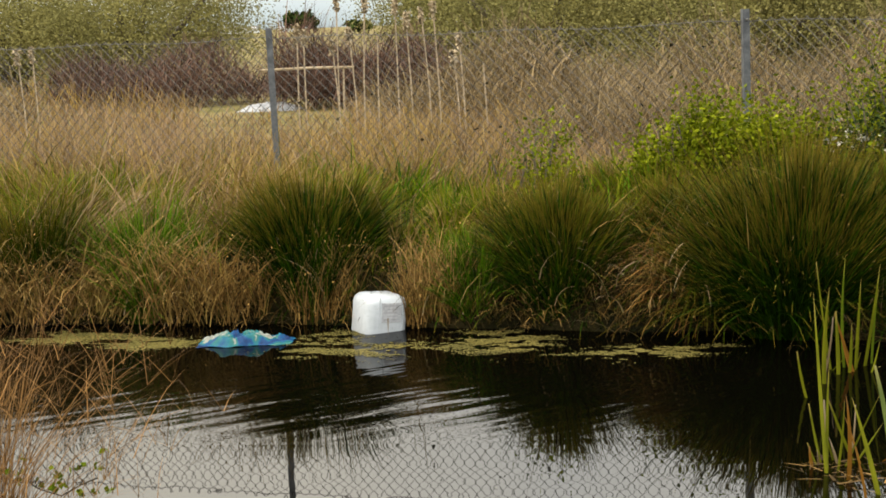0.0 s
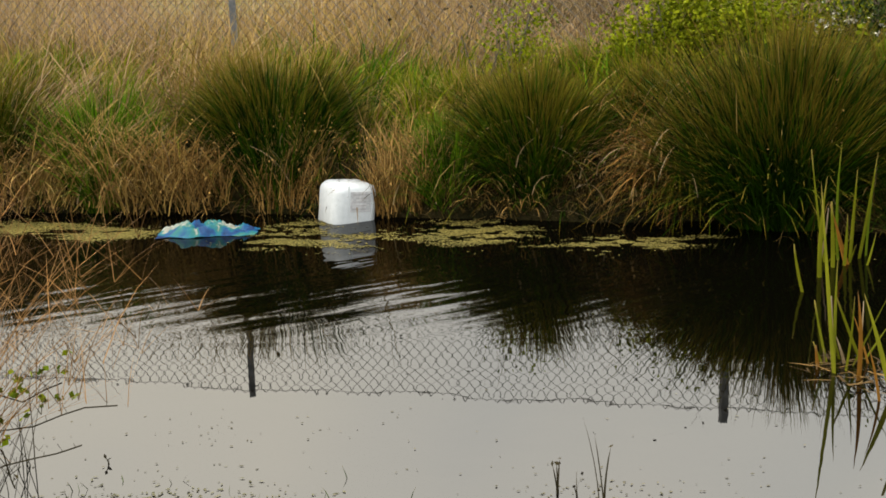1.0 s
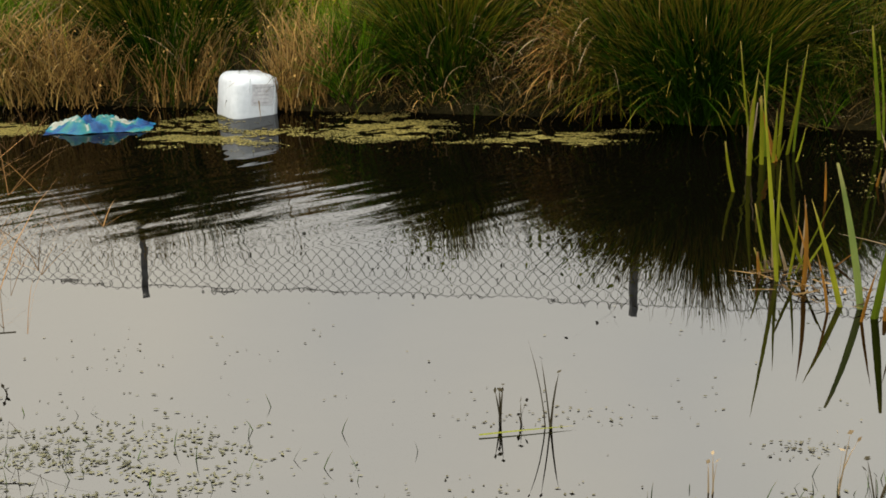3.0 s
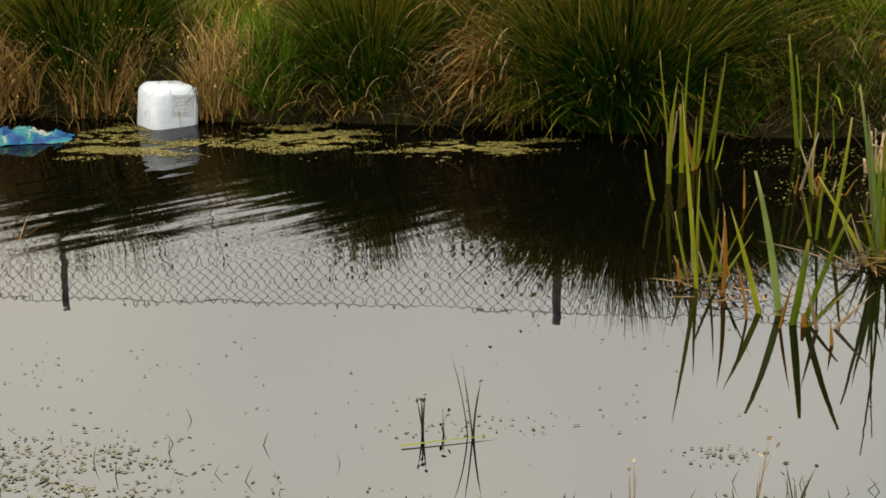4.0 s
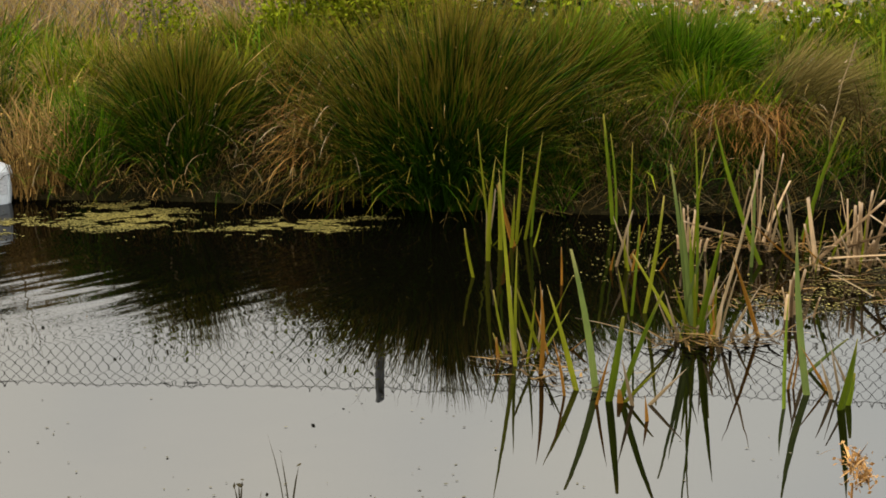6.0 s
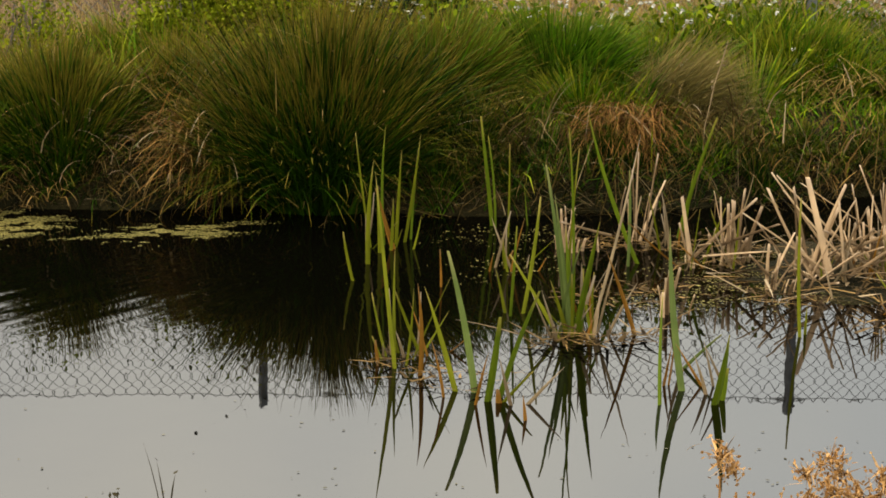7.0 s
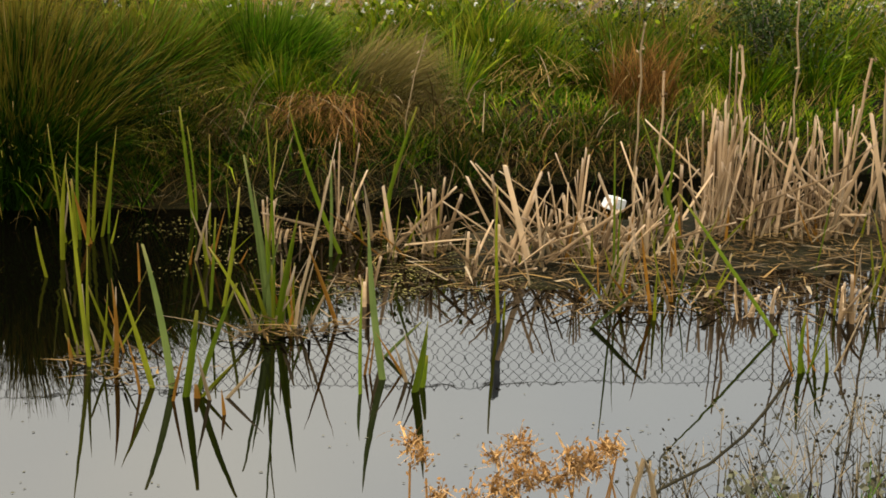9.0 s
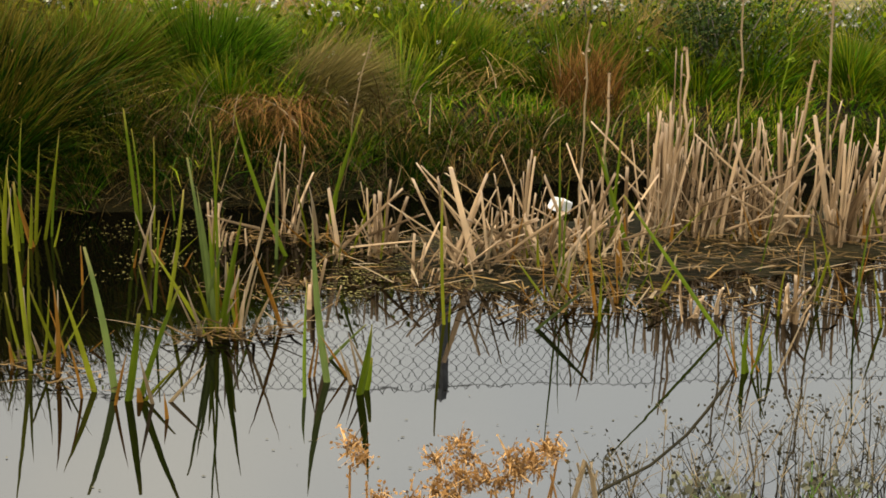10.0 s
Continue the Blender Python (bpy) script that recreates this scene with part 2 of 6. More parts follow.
# pond water: dark and murky under a glossy skin, wavelets towards the far bank
WATER, nodes, links, bsdf = mat_base("pond_water")
bsdf.inputs["Base Color"].default_value = (0.0008, 0.0007, 0.0004, 1)
bsdf.inputs["Roughness"].default_value = 0.9
bsdf.inputs["Specular IOR Level"].default_value = 0.0
gloss = nodes.new("ShaderNodeBsdfGlossy")
gloss.inputs["Color"].default_value = (0.97, 0.97, 0.97, 1)
gloss.inputs["Roughness"].default_value = 0.012
lw = nodes.new("ShaderNodeLayerWeight")
lw.inputs[0].default_value = 0.5
wr = ramp(nodes, [(0.0, (0.08, 0.08, 0.08)), (0.55, (0.139, 0.139, 0.139)), (0.72, (0.164, 0.164, 0.164)), (0.86, (0.184, 0.184, 0.184)), (1.0, (0.5, 0.5, 0.5))])
links.new(lw.outputs["Facing"], wr.inputs[0])
mx = nodes.new("ShaderNodeMixShader")
links.new(wr.outputs[0], mx.inputs[0])
links.new(bsdf.outputs[0], mx.inputs[1])
links.new(gloss.outputs[0], mx.inputs[2])
links.new(mx.outputs[0], nodes["Material Output"].inputs[0])
pos = nodes.new("ShaderNodeTexCoord")
mp = nodes.new("ShaderNodeMapping")
mp.inputs["Scale"].default_value = (1.1, 4.6, 1)
tn = nodes.new("ShaderNodeMapping")
tn.inputs["Rotation"].default_value = (0, 0, radians(-38))
links.new(pos.outputs["Object"], tn.inputs[0])
links.new(tn.outputs[0], mp.inputs[0])
wv = nodes.new("ShaderNodeTexNoise")
wv.inputs["Scale"].default_value, wv.inputs["Detail"].default_value = 1.6, 1.5
links.new(mp.outputs[0], wv.inputs["Vector"])
# a patch of ripples left of the middle of the pond
mp2 = nodes.new("ShaderNodeMapping")
mp2.inputs["Location"].default_value = (0.24, -6.9, 0)
mp2.inputs["Scale"].default_value = (0.30, 1.02, 1)
links.new(pos.outputs["Object"], mp2.inputs[0])
grad = nodes.new("ShaderNodeTexGradient")
grad.gradient_type = "SPHERICAL"
links.new(mp2.outputs[0], grad.inputs[0])
soft_n = nodes.new("ShaderNodeTexNoise")
soft_n.inputs["Scale"].default_value = 3.5
links.new(pos.outputs["Object"], soft_n.inputs["Vector"])
mul = nodes.new("ShaderNodeMath")
mul.operation = "MULTIPLY"
links.new(grad.outputs[1], mul.inputs[0])
links.new(wv.outputs[0], mul.inputs[1])
calm = nodes.new("ShaderNodeMath")
calm.operation = "MULTIPLY_ADD"
calm.inputs[1].default_value = 0.05
links.new(soft_n.outputs[0], calm.inputs[0])
links.new(mul.outputs[0], calm.inputs[2])
bp = nodes.new("ShaderNodeBump")
bp.inputs["Strength"].default_value, bp.inputs["Distance"].default_value = 1.0, 0.013
links.new(calm.outputs[0], bp.inputs["Height"])
links.new(bp.outputs[0], gloss.inputs["Normal"])

# container plastic
HDPE, nodes, links, bsdf = mat_base("milky_plastic")
tx = nodes.new("ShaderNodeTexNoise")
tx.inputs["Scale"].default_value, tx.inputs["Detail"].default_value = 9, 8
rr = ramp(nodes, [(0.3, (0.36, 0.395, 0.44)), (0.6, (0.42, 0.455, 0.50))])
links.new(tx.outputs[0], rr.inputs[0])
links.new(rr.outputs[0], bsdf.inputs["Base Color"])
bsdf.inputs["Roughness"].default_value = 0.42
bsdf.inputs["Subsurface Weight"].default_value = 0.2
bsdf.inputs["Subsurface Radius"].default_value = (0.02, 0.02, 0.02)
LABEL = solid_mat("faded_label", (0.42, 0.44, 0.48), (0.50, 0.52, 0.57), rough=0.5, scale=25, bump=0)
PRINT = solid_mat("faded_print", (0.34, 0.34, 0.37), (0.44, 0.44, 0.47), rough=0.5, scale=25, bump=0)

# printed carrier bag
BAG, nodes, links, bsdf = mat_base("printed_bag_film")
pos = nodes.new("ShaderNodeTexCoord")
v1 = nodes.new("ShaderNodeTexNoise")
v1.inputs["Scale"].default_value, v1.inputs["Detail"].default_value, v1.inputs["Distortion"].default_value = 4.2, 4.0, 1.4
links.new(pos.outputs["Object"], v1.inputs["Vector"])
rr = ramp(nodes, [(0.34, (0.004, 0.014, 0.06)), (0.44, (0.006, 0.045, 0.13)), (0.49, (0.008, 0.09, 0.12)), (0.54, (0.02, 0.10, 0.09)), (0.575, (0.20, 0.215, 0.20)), (0.68, (0.08, 0.075, 0.04))])
rr.color_ramp.interpolation = "LINEAR"
links.new(v1.outputs[0], rr.inputs[0])
links.new(rr.outputs[0], bsdf.inputs["Base Color"])
bsdf.inputs["Roughness"].default_value = 0.45
bsdf.inputs["Specular IOR Level"].default_value = 0.12
WHITEFOAM = solid_mat("white_foam", (0.58, 0.58, 0.57), (0.68, 0.68, 0.67), rough=0.7, scale=20, bump=0.1)


# ---- helpers for building ----
def part(name, bm, material, parent, label=""):
    me = bpy.data.meshes.new(name)
    bm.to_mesh(me)
    bm.free()
    for m in material if isinstance(material, (list, tuple)) else [material]:
        me.materials.append(m)
    ob = new(name, me)
    ob.parent = parent
    return tagged(ob, label) if label else ob


def thing(name, x, y, z, label, category, group="", kind=""):
    ob = new(name)
    ob.empty_display_size = 0.05
    ob.location = (x, y, z)
    return tagged(ob, label, category, group, kind)


class Blades:
    """Gathers ribbons, leaves and bits, and turns them into one mesh."""

    def __init__(self, seed):
        self.r = np.random.default_rng(seed)
        self.v, self.f, self.uv, self.mi, self.n = [], [], [], [], 0

    def ribbons(self, base, az, lean, length, width, droop, segs=3, mat=0, turn=None):
        base = np.asarray(base, float)
        n = len(base)
        az, lean, length, width, droop = (np.broadcast_to(np.asarray(a, float), n) for a in (az, lean, length, width, droop))
        turn = self.r.uniform(0, np.pi, n) if turn is None else np.broadcast_to(turn, n)
        side = np.stack([np.cos(turn), np.sin(turn), np.zeros(n)], -1)
        p, rows = base.copy(), []
        for k in range(segs + 1):
            w = width * (1.0 - 0.55 * k / segs) / 2
            if k == segs:
                rows.append(p[:, None, :])
            else:
                rows.append(np.stack([p - side * w[:, None], p + side * w[:, None]], 1))
                tilt = lean + droop * (k + 0.5) / segs
                p = p + np.stack([np.cos(az) * np.sin(tilt), np.sin(az) * np.sin(tilt), np.cos(tilt)], -1) * (length / segs)[:, None]
        verts = np.concatenate(rows, 1)
        per = 2 * segs + 1
        start = self.n + np.arange(n)[:, None] * per
        mats = np.broadcast_to(np.asarray(mat), n)
        quads = [np.concatenate([start + 2 * k, start + 2 * k + 1, start + 2 * k + 3, start + 2 * k + 2], 1) for k in range(segs - 1)]
        for k, q in enumerate(quads):
            self.add_faces(q, [k / segs, k / segs, (k + 1) / segs, (k + 1) / segs], mats)
        tri = np.concatenate([start + 2 * segs - 2, start + 2 * segs - 1, start + 2 * segs], 1)
        self.add_faces(tri, [(segs - 1) / segs, (segs - 1) / segs, 1.0], mats)
        self.v.append(verts.reshape(-1, 3))
        self.n += n * per
        return p

    def add_faces(self, idx, vs, mats):
        self.f.append(idx)
        self.uv.append(np.broadcast_to(np.asarray(vs, float), idx.shape))
        self.mi.append(mats)

    def leaves(self, centre, size, mat=0, flat=0.0, long=1.6):
        """Small pointed leaves, lying any way; flat > 0 lays them level."""
        centre = np.asarray(centre, float)
        n = len(centre)
        size = np.broadcast_to(np.asarray(size, float), n)[:, None]
        a = self.r.normal(size=(n, 3))
        a[:, 2] *= 1 - flat
        a /= np.linalg.norm(a, axis=1)[:, None] + 1e-9
        b = self.r.normal(size=(n, 3))
        b[:, 2] *= 1 - flat
        b -= a * (a * b).sum(1)[:, None]
        b /= np.linalg.norm(b, axis=1)[:, None] + 1e-9
        verts = np.stack([centre - a * size * long / 2, centre - b * size / 2, centre + a * size * long / 2, centre + b * size / 2], 1)
        start = self.n + np.arange(n)[:, None] * 4
        self.add_faces(start + np.arange(4)[None], [0, 0.5, 0.6, 0.5], np.broadcast_to(np.asarray(mat), n))
        self.v.append(verts.reshape(-1, 3))
        self.n += 4 * n

    def mesh(self, name, materials):
        me = bpy.data.meshes.new(name)
        v = np.concatenate(self.v).astype(np.float32)
        me.vertices.add(len(v))
        me.vertices.foreach_set("co", v.ravel())
        loops = np.concatenate([f.ravel() for f in self.f]).astype(np.int32)
        totals = np.concatenate([np.full(len(f), f.shape[1]) for f in self.f])
        me.loops.add(len(loops))
        me.loops.foreach_set("vertex_index", loops)
        me.polygons.add(len(totals))
        me.polygons.foreach_set("loop_start", (np.cumsum(totals) - totals).astype(np.int32))
        me.polygons.foreach_set("material_index", np.concatenate(self.mi).astype(np.int32))
        uv = me.uv_layers.new(name="along")
        vv = np.concatenate([u.ravel() for u in self.uv])
        uv.data.foreach_set("uv", np.stack([np.full_like(vv, 0.5), vv], -1).astype(np.float32).ravel())
        for m in materials:
            me.materials.append(m)
        me.update(calc_edges=True)
        return me

    def stuff(self, name, materials, label, category, kind="stuff"):
        return tagged(new(name, self.mesh(name, materials)), label, category, kind=kind)

    def under(self, name, materials, parent, label="", kind="stuff"):
        """A part, given in world places, under a thing that only has a location."""
        me = self.mesh(name, materials)
        ob = new(name, me)
        ob.parent = parent
        me.transform(Matrix.Translation(-parent.location))
        return tagged(ob, label, kind=kind)


# ---- ground and water ----
BANK_X = [-60, -6, -4, -3.1, -1.7, -0.6, 0.0, 0.5, 1.2, 1.8, 2.2, 3.3, 4.8, 8, 60]
BANK_Y = [14, 9.3, 8.85, 8.7, 8.6, 8.35, 8.25, 8.1, 8.12, 7.75, 7.6, 7.6, 7.75, 7.2, 2]


def bank_y(x):
    return np.interp(x, BANK_X, BANK_Y)


def ground_z(x, y):
    """Pond bed, bank, the slope up to the fence and the level marsh behind it; a low shore by the camera."""
    x, y = np.asarray(x, float), np.asarray(y, float)
    s = y - bank_y(x)
    z = np.interp(s, [-5, -0.35, 0.0, 0.10, 0.35, 1.2, 2.0, 3.2, 8, 60, 400, 3000], [-0.5, -0.35, -0.04, 0.14, 0.28, 0.46, 0.56, 0.55, 0.35, 0.35, 0.5, 1.0])
    near = np.interp(y + 0.10 * np.sin(x * 1.7) + 0.05 * np.sin(x * 4.3 + 1), [-4000, -3, 0, 1.6, 2.4, 3.2], [0.3, 0.3, 0.22, 0.12, 0.0, -0.5])
    z = np.where(y < 3.2, np.maximum(near, -0.5), z)
    bed = ((x - 4.4) / 1.6) ** 2 + ((y - 6.22) / 0.62) ** 2 + 0.45 * np.sin(x * 8 + 2 * np.sin(y * 7)) * np.cos(y * 13 + x)
    z = np.maximum(z, np.where(bed < 1.4, 0.012 * (1 - bed), -1.0))
    bumps = 0.03 * np.sin(x * 3.1 + 1.3 * np.sin(y * 2.3)) + 0.025 * np.sin(y * 4.7 + x * 1.9)
    return z + np.where((s > 0.3) & (s < 6), bumps, 0)


def grid_axis(fine_lo, fine_hi, step, lo, hi):
    fine = np.arange(fine_lo, fine_hi + step / 2, step)
    up = fine_hi + np.geomspace(step * 1.3, hi - fine_hi, 26)
    down = fine_lo - np.geomspace(step * 1.3, fine_lo - lo, 26)
    return np.concatenate([down[::-1], fine, up])


gx, gy = grid_axis(-7, 8, 0.12, -3000, 3000), grid_axis(1.0, 13, 0.08, -3000, 4000)
GX, GY = np.meshgrid(gx, gy)
GZ = ground_z(GX, GY)
nx, ny = len(gx), len(gy)
idx = np.arange(nx * ny).reshape(ny, nx)
me = bpy.data.meshes.new("ground")
me.from_pydata(np.stack([GX.ravel(), GY.ravel(), GZ.ravel()], -1).tolist(), [], np.stack([idx[:-1, :-1], idx[:-1, 1:], idx[1:, 1:], idx[1:, :-1]], -1).reshape(-1, 4).tolist())
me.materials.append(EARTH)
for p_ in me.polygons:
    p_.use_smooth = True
tagged(new("ground", me), "earth bank darkened for shade under plants, marsh ground under dry grass", "ground", kind="structure")

bm = bmesh.new()
wx, wy = np.linspace(-30, 30, 31), np.linspace(1.5, 14.5, 14)
vs = [[bm.verts.new((x, y, 0.0)) for x in wx] for y in wy]
for j in range(len(wy) - 1):
    for i in range(len(wx) - 1):
        if wy[j] < bank_y(wx[i]) + 1.5 or wy[j] < bank_y(wx[i + 1]) + 1.5:
            bm.faces.new((vs[j][i], vs[j][i + 1], vs[j + 1][i + 1], vs[j + 1][i]))
bmesh.ops.delete(bm, geom=[v for v in bm.verts if not v.link_faces], context="VERTS")
tagged(part("water", bm, WATER, None), "still dark pond water reflecting a pale sky", "water", kind="structure")

# far marsh puddle: its bright sky reflection is put into a pale crumpled mound
puddle_t = thing("puddle_stand_in", -5.35, 27.0, 0.35, "pale crumpled mound standing in for a sky-reflecting puddle in the marsh", "sheet")
bm = bmesh.new()
bmesh.ops.create_grid(bm, x_segments=40, y_segments=20, size=0.5)
for v in bm.verts:
    u, w = v.co.x * 2, v.co.y * 2
    hump = max(0.0, 1 - u * u) ** 0.5 * max(0.0, 1 - w * w)
    v.co = (u * 0.52, w * 0.4, 0.13 * hump + 0.05 * noise.noise(Vector((u * 4, w * 4, 2))))
# pale colour stands for the sky mirrored in the puddle
part("film", bm, solid_mat("puddle_sky_glare", (0.26, 0.275, 0.30), (0.34, 0.36, 0.39), rough=0.35, scale=6, bump=0.1), puddle_t)


# ---- chain-link fence ----
FENCE = [(-8.6, 11.9), (-5.27, 11.32), (-1.97, 10.74), (1.35, 10.15), (4.71, 9.31), (7.95, 8.4), (11.2, 7.5)]
MESH_TOP, MESH_LOW, PITCH = 1.715, 0.48, 0.039


def fence_post(parent, x, y, top):
    """An angle-section steel post with a drilled head."""
    bm = bmesh.new()
    zb, w, th = 0.25, 0.046, 0.008
    prof = [(-w / 2, -w / 2), (w / 2, -w / 2), (w / 2, -w / 2 + th), (-w / 2 + th, -w / 2 + th), (-w / 2 + th, w / 2), (-w / 2, w / 2)]
    lo = [bm.verts.new((px_, py_, zb)) for px_, py_ in prof]
    hi = [bm.verts.new((px_, py_, top - (0.008 if i in (2, 4) else 0))) for i, (px_, py_) in enumerate(prof)]
    for i in range(6):
        j = (i + 1) % 6
        bm.faces.new((lo[i], lo[j], hi[j], hi[i]))
    bm.faces.new(hi)
    ob = part("post", bm, GALV, parent)
    ob.location = (x - parent.location.x, y - parent.location.y, 0)
    ob.rotation_euler = (radians(1.2), radians(-0.8), radians(12 + 3 * math.sin(x)))
    bm = bmesh.new()
    bmesh.ops.create_cone(bm, cap_ends=True, segments=8, radius1=0.008, radius2=0.008, depth=0.07, matrix=pose(0, -0.03, top - 0.07, 90))
    part("bolt", bm, WIRE, ob)
    return ob


def tube(bm, pts, rad, sides=3):
    """A thin round wire along points."""
    rings = []
    for i, p in enumerate(pts):
        d = (Vector(pts[min(i + 1, len(pts) - 1)]) - Vector(pts[max(i - 1, 0)])).normalized()
        a = d.cross(Vector((0.31, 0.9, 0.2))).normalized()
        b = d.cross(a)
        rings.append([bm.verts.new(Vector(p) + (a * math.cos(q) + b * math.sin(q)) * rad) for q in (2 * math.pi * k / sides for k in range(sides))])
    for r0, r1 in zip(rings, rings[1:]):
        for k in range(sides):
            j = (k + 1) % sides
            bm.faces.new((r0[k], r0[j], r1[j], r1[k]))


fence = thing("chain_link_fence", 0.0, 10.4, 0.0, "sagging galvanised chain-link fence on grey steel angle posts", "fence")
for k, (x, y) in enumerate(FENCE):
    fence_post(fence, x, y, 1.77 + 0.01 * math.sin(5 * k))
for k, ((xa, ya), (xb, yb)) in enumerate(zip(FENCE, FENCE[1:])):
    run = math.hypot(xb - xa, yb - ya)
    wires = int(run / PITCH)
    rows_n = int((MESH_TOP - MESH_LOW) / PITCH)

    def at(u, z):
        sag = 0.022 * math.sin(math.pi * u / run) * (0.6 + 0.4 * math.sin(3 * k)) + 0.008 * math.sin(u * 5 + k)
        f = u / run
        return (xa + (xb - xa) * f - fence.location.x, ya + (yb - ya) * f - 0.03 + 0.012 * math.sin(u * 3.1 + z * 4) - fence.location.y, z - sag)

    bm = bmesh.new()
    for w in range(wires):
        u0 = (w + 0.5) * PITCH
        pts = []
        for r in range(rows_n + 1):
            u = u0 + (PITCH / 2 if (r + w) % 2 else -PITCH / 2) * 1.02
            pts.append(at(min(max(u, 0), run), MESH_TOP - r * PITCH))
        tube(bm, pts, 0.0030)
    part("wire_mesh", bm, WIRE, fence)
    bm = bmesh.new()
    tube(bm, [at(run * i / 30, MESH_TOP - 0.020) for i in range(31)], 0.0024, 4)
    part("line_wire", bm, WIRE, fence)


# ---- rush tussocks and dead thatch on the bank ----
def tussock(x, y, radius, height, stems, thatch, label, mats=(RUSH, RUSH_DARK), spread=0.55, lean_x=0.0, lean_y=0.0, seed=1, width=0.0055, skirt=0.6, dry=THATCH, flowers=0, name="rush_tussock", category="rush tussock", group="tussocks along the bank", wild=0.19, tight=0.40, droop=1.0):
    z0 = float(ground_z(x, y))
    t = thing(name, x, y, z0, label, category, group)
    b = Blades(seed)
    g = b.r
    # the stems stand in wisps that lean and bend together
    wisps = max(10, stems // 90)
    own = g.integers(0, wisps, stems)
    a = g.uniform(0, 2 * np.pi, wisps)[own] + g.normal(0, 0.28, stems)
    out = np.clip(np.sqrt(g.uniform(0, 1, wisps))[own] + g.normal(0, 0.13, stems), 0.02, 1.1)
    tall_ = g.uniform(0.78, 1.12, wisps)[own]
    rad = radius * tight * out
    bx, by = x + rad * np.cos(a), y + rad * np.sin(a)
    base = np.stack([bx, by, np.maximum(ground_z(bx, by) - 0.02, 0.0)], -1)
    lean = spread * out ** 1.4 + g.normal(0, wild, stems)
    hgt = height * g.uniform(0.70, 1.06, stems) * tall_
    vx, vy = np.cos(a) * np.abs(lean) + lean_x, np.sin(a) * np.abs(lean) + lean_y
    vy = np.where(vy < 0, 0.55 * vy, vy)
    mat = (g.uniform(size=stems) < 0.45).astype(int)
    bend = (g.uniform(0.0, 1.0, stems) ** 1.7 * (0.35 + 0.9 * out) + g.uniform(-0.05, 0.5, wisps)[own] * out) * droop
    tips = b.ribbons(base, np.arctan2(vy, vx) + g.normal(0, 0.6, stems), np.hypot(vx, vy), hgt, width * g.uniform(0.7, 1.3, stems), bend, 5, mat)
    if flowers:
        pick = tips[g.integers(0, stems, flowers)] * [1, 1, 0.97]
        b.leaves(pick + g.normal(0, 0.01, (flowers, 3)), 0.010, 2)
    if name == "rush_tussock":
        k = max(16, stems // 130)
        q = g.integers(0, stems, k)
        b.ribbons(base[q] + [0, 0, 0.1 * height], g.uniform(-3.14, 3.14, k), g.uniform(0.1, 0.8, k), height * g.uniform(0.5, 1.1, k), width * 0.9, g.uniform(0.2, 2.2, k), 5, 3)
    b.under("stem_tuft", [*mats, GREY_THATCH, STRAW], t)
    if thatch:
        b = Blades(seed + 500)
        g = b.r
        a = g.uniform(0, 2 * np.pi, thatch)
        rad = radius * g.uniform(0.35, 0.8, thatch)
        bx, by = x + rad * np.cos(a), y + rad * np.sin(a)
        base = np.stack([bx, by, np.maximum(ground_z(bx, by), 0.0) + g.uniform(0.0, 0.22, thatch) * height], -1)
        b.ribbons(base, a + g.normal(0, 0.5, thatch), g.uniform(0.3, 1.1, thatch), height * g.uniform(0.3, 0.75, thatch) * skirt, 0.006 * g.uniform(0.6, 1.3, thatch), g.uniform(0.9, 2.2, thatch), 4)
        b.under("dead_skirt", [dry], t, "bleached brown dead stems hanging down")
    return t


def thatch_heap(x, y, radius, height, stems, label, mat=THATCH, seed=1, fall=-1.57, wide=1.2, droop=(1.0, 2.1), lift=0.2, width=0.007, name="dead_rush_clump", start=(0.05, 0.5), mix=STRAW, seeds=0):
    """Dead stems that arch over and hang towards one side."""
    z0 = max(float(ground_z(x, y)), 0.0)
    t = thing(name, x, y, z0, label, "dead grass", "dead clumps along the bank")
    b = Blades(seed)
    g = b.r
    a = g.uniform(0, 2 * np.pi, stems)
    rad = radius * np.sqrt(g.uniform(0, 1, stems))
    bx, by = x + rad * np.cos(a), y + 0.5 * rad * np.sin(a)
    base = np.stack([bx, by, np.maximum(ground_z(bx, by), 0.0) + g.uniform(0, lift, stems)], -1)
    tips = b.ribbons(base, fall + g.normal(0, wide, stems), g.uniform(*start, stems), height * g.uniform(0.5, 1.25, stems), width * g.uniform(0.5, 1.3, stems), g.uniform(*droop, stems), 5, (g.uniform(size=stems) < 0.6).astype(int))
    if seeds:
        b.leaves(tips[g.integers(0, stems, seeds)] + g.normal(0, 0.025, (seeds, 3)), 0.009 * g.uniform(0.5, 1.3, seeds), 0)
    for k in range(4):
        one = Blades(seed * 10 + k)
        a1, r1 = g.uniform(0, 6.28), radius * math.sqrt(g.uniform(0, 1))
        one.ribbons([(x + r1 * math.cos(a1), y + 0.5 * r1 * math.sin(a1) - 0.04, z0 + g.uniform(0.05, 0.05 + lift))], fall + g.normal(0, wide), g.uniform(*start), height * g.uniform(0.7, 1.4), 0.008, g.uniform(*droop), 6)
        one.under("bent_stem", [LEAF_T], t, kind="")
    b.under("stem_tuft", [mat, mix if mat is THATCH else mat], t)
    return t


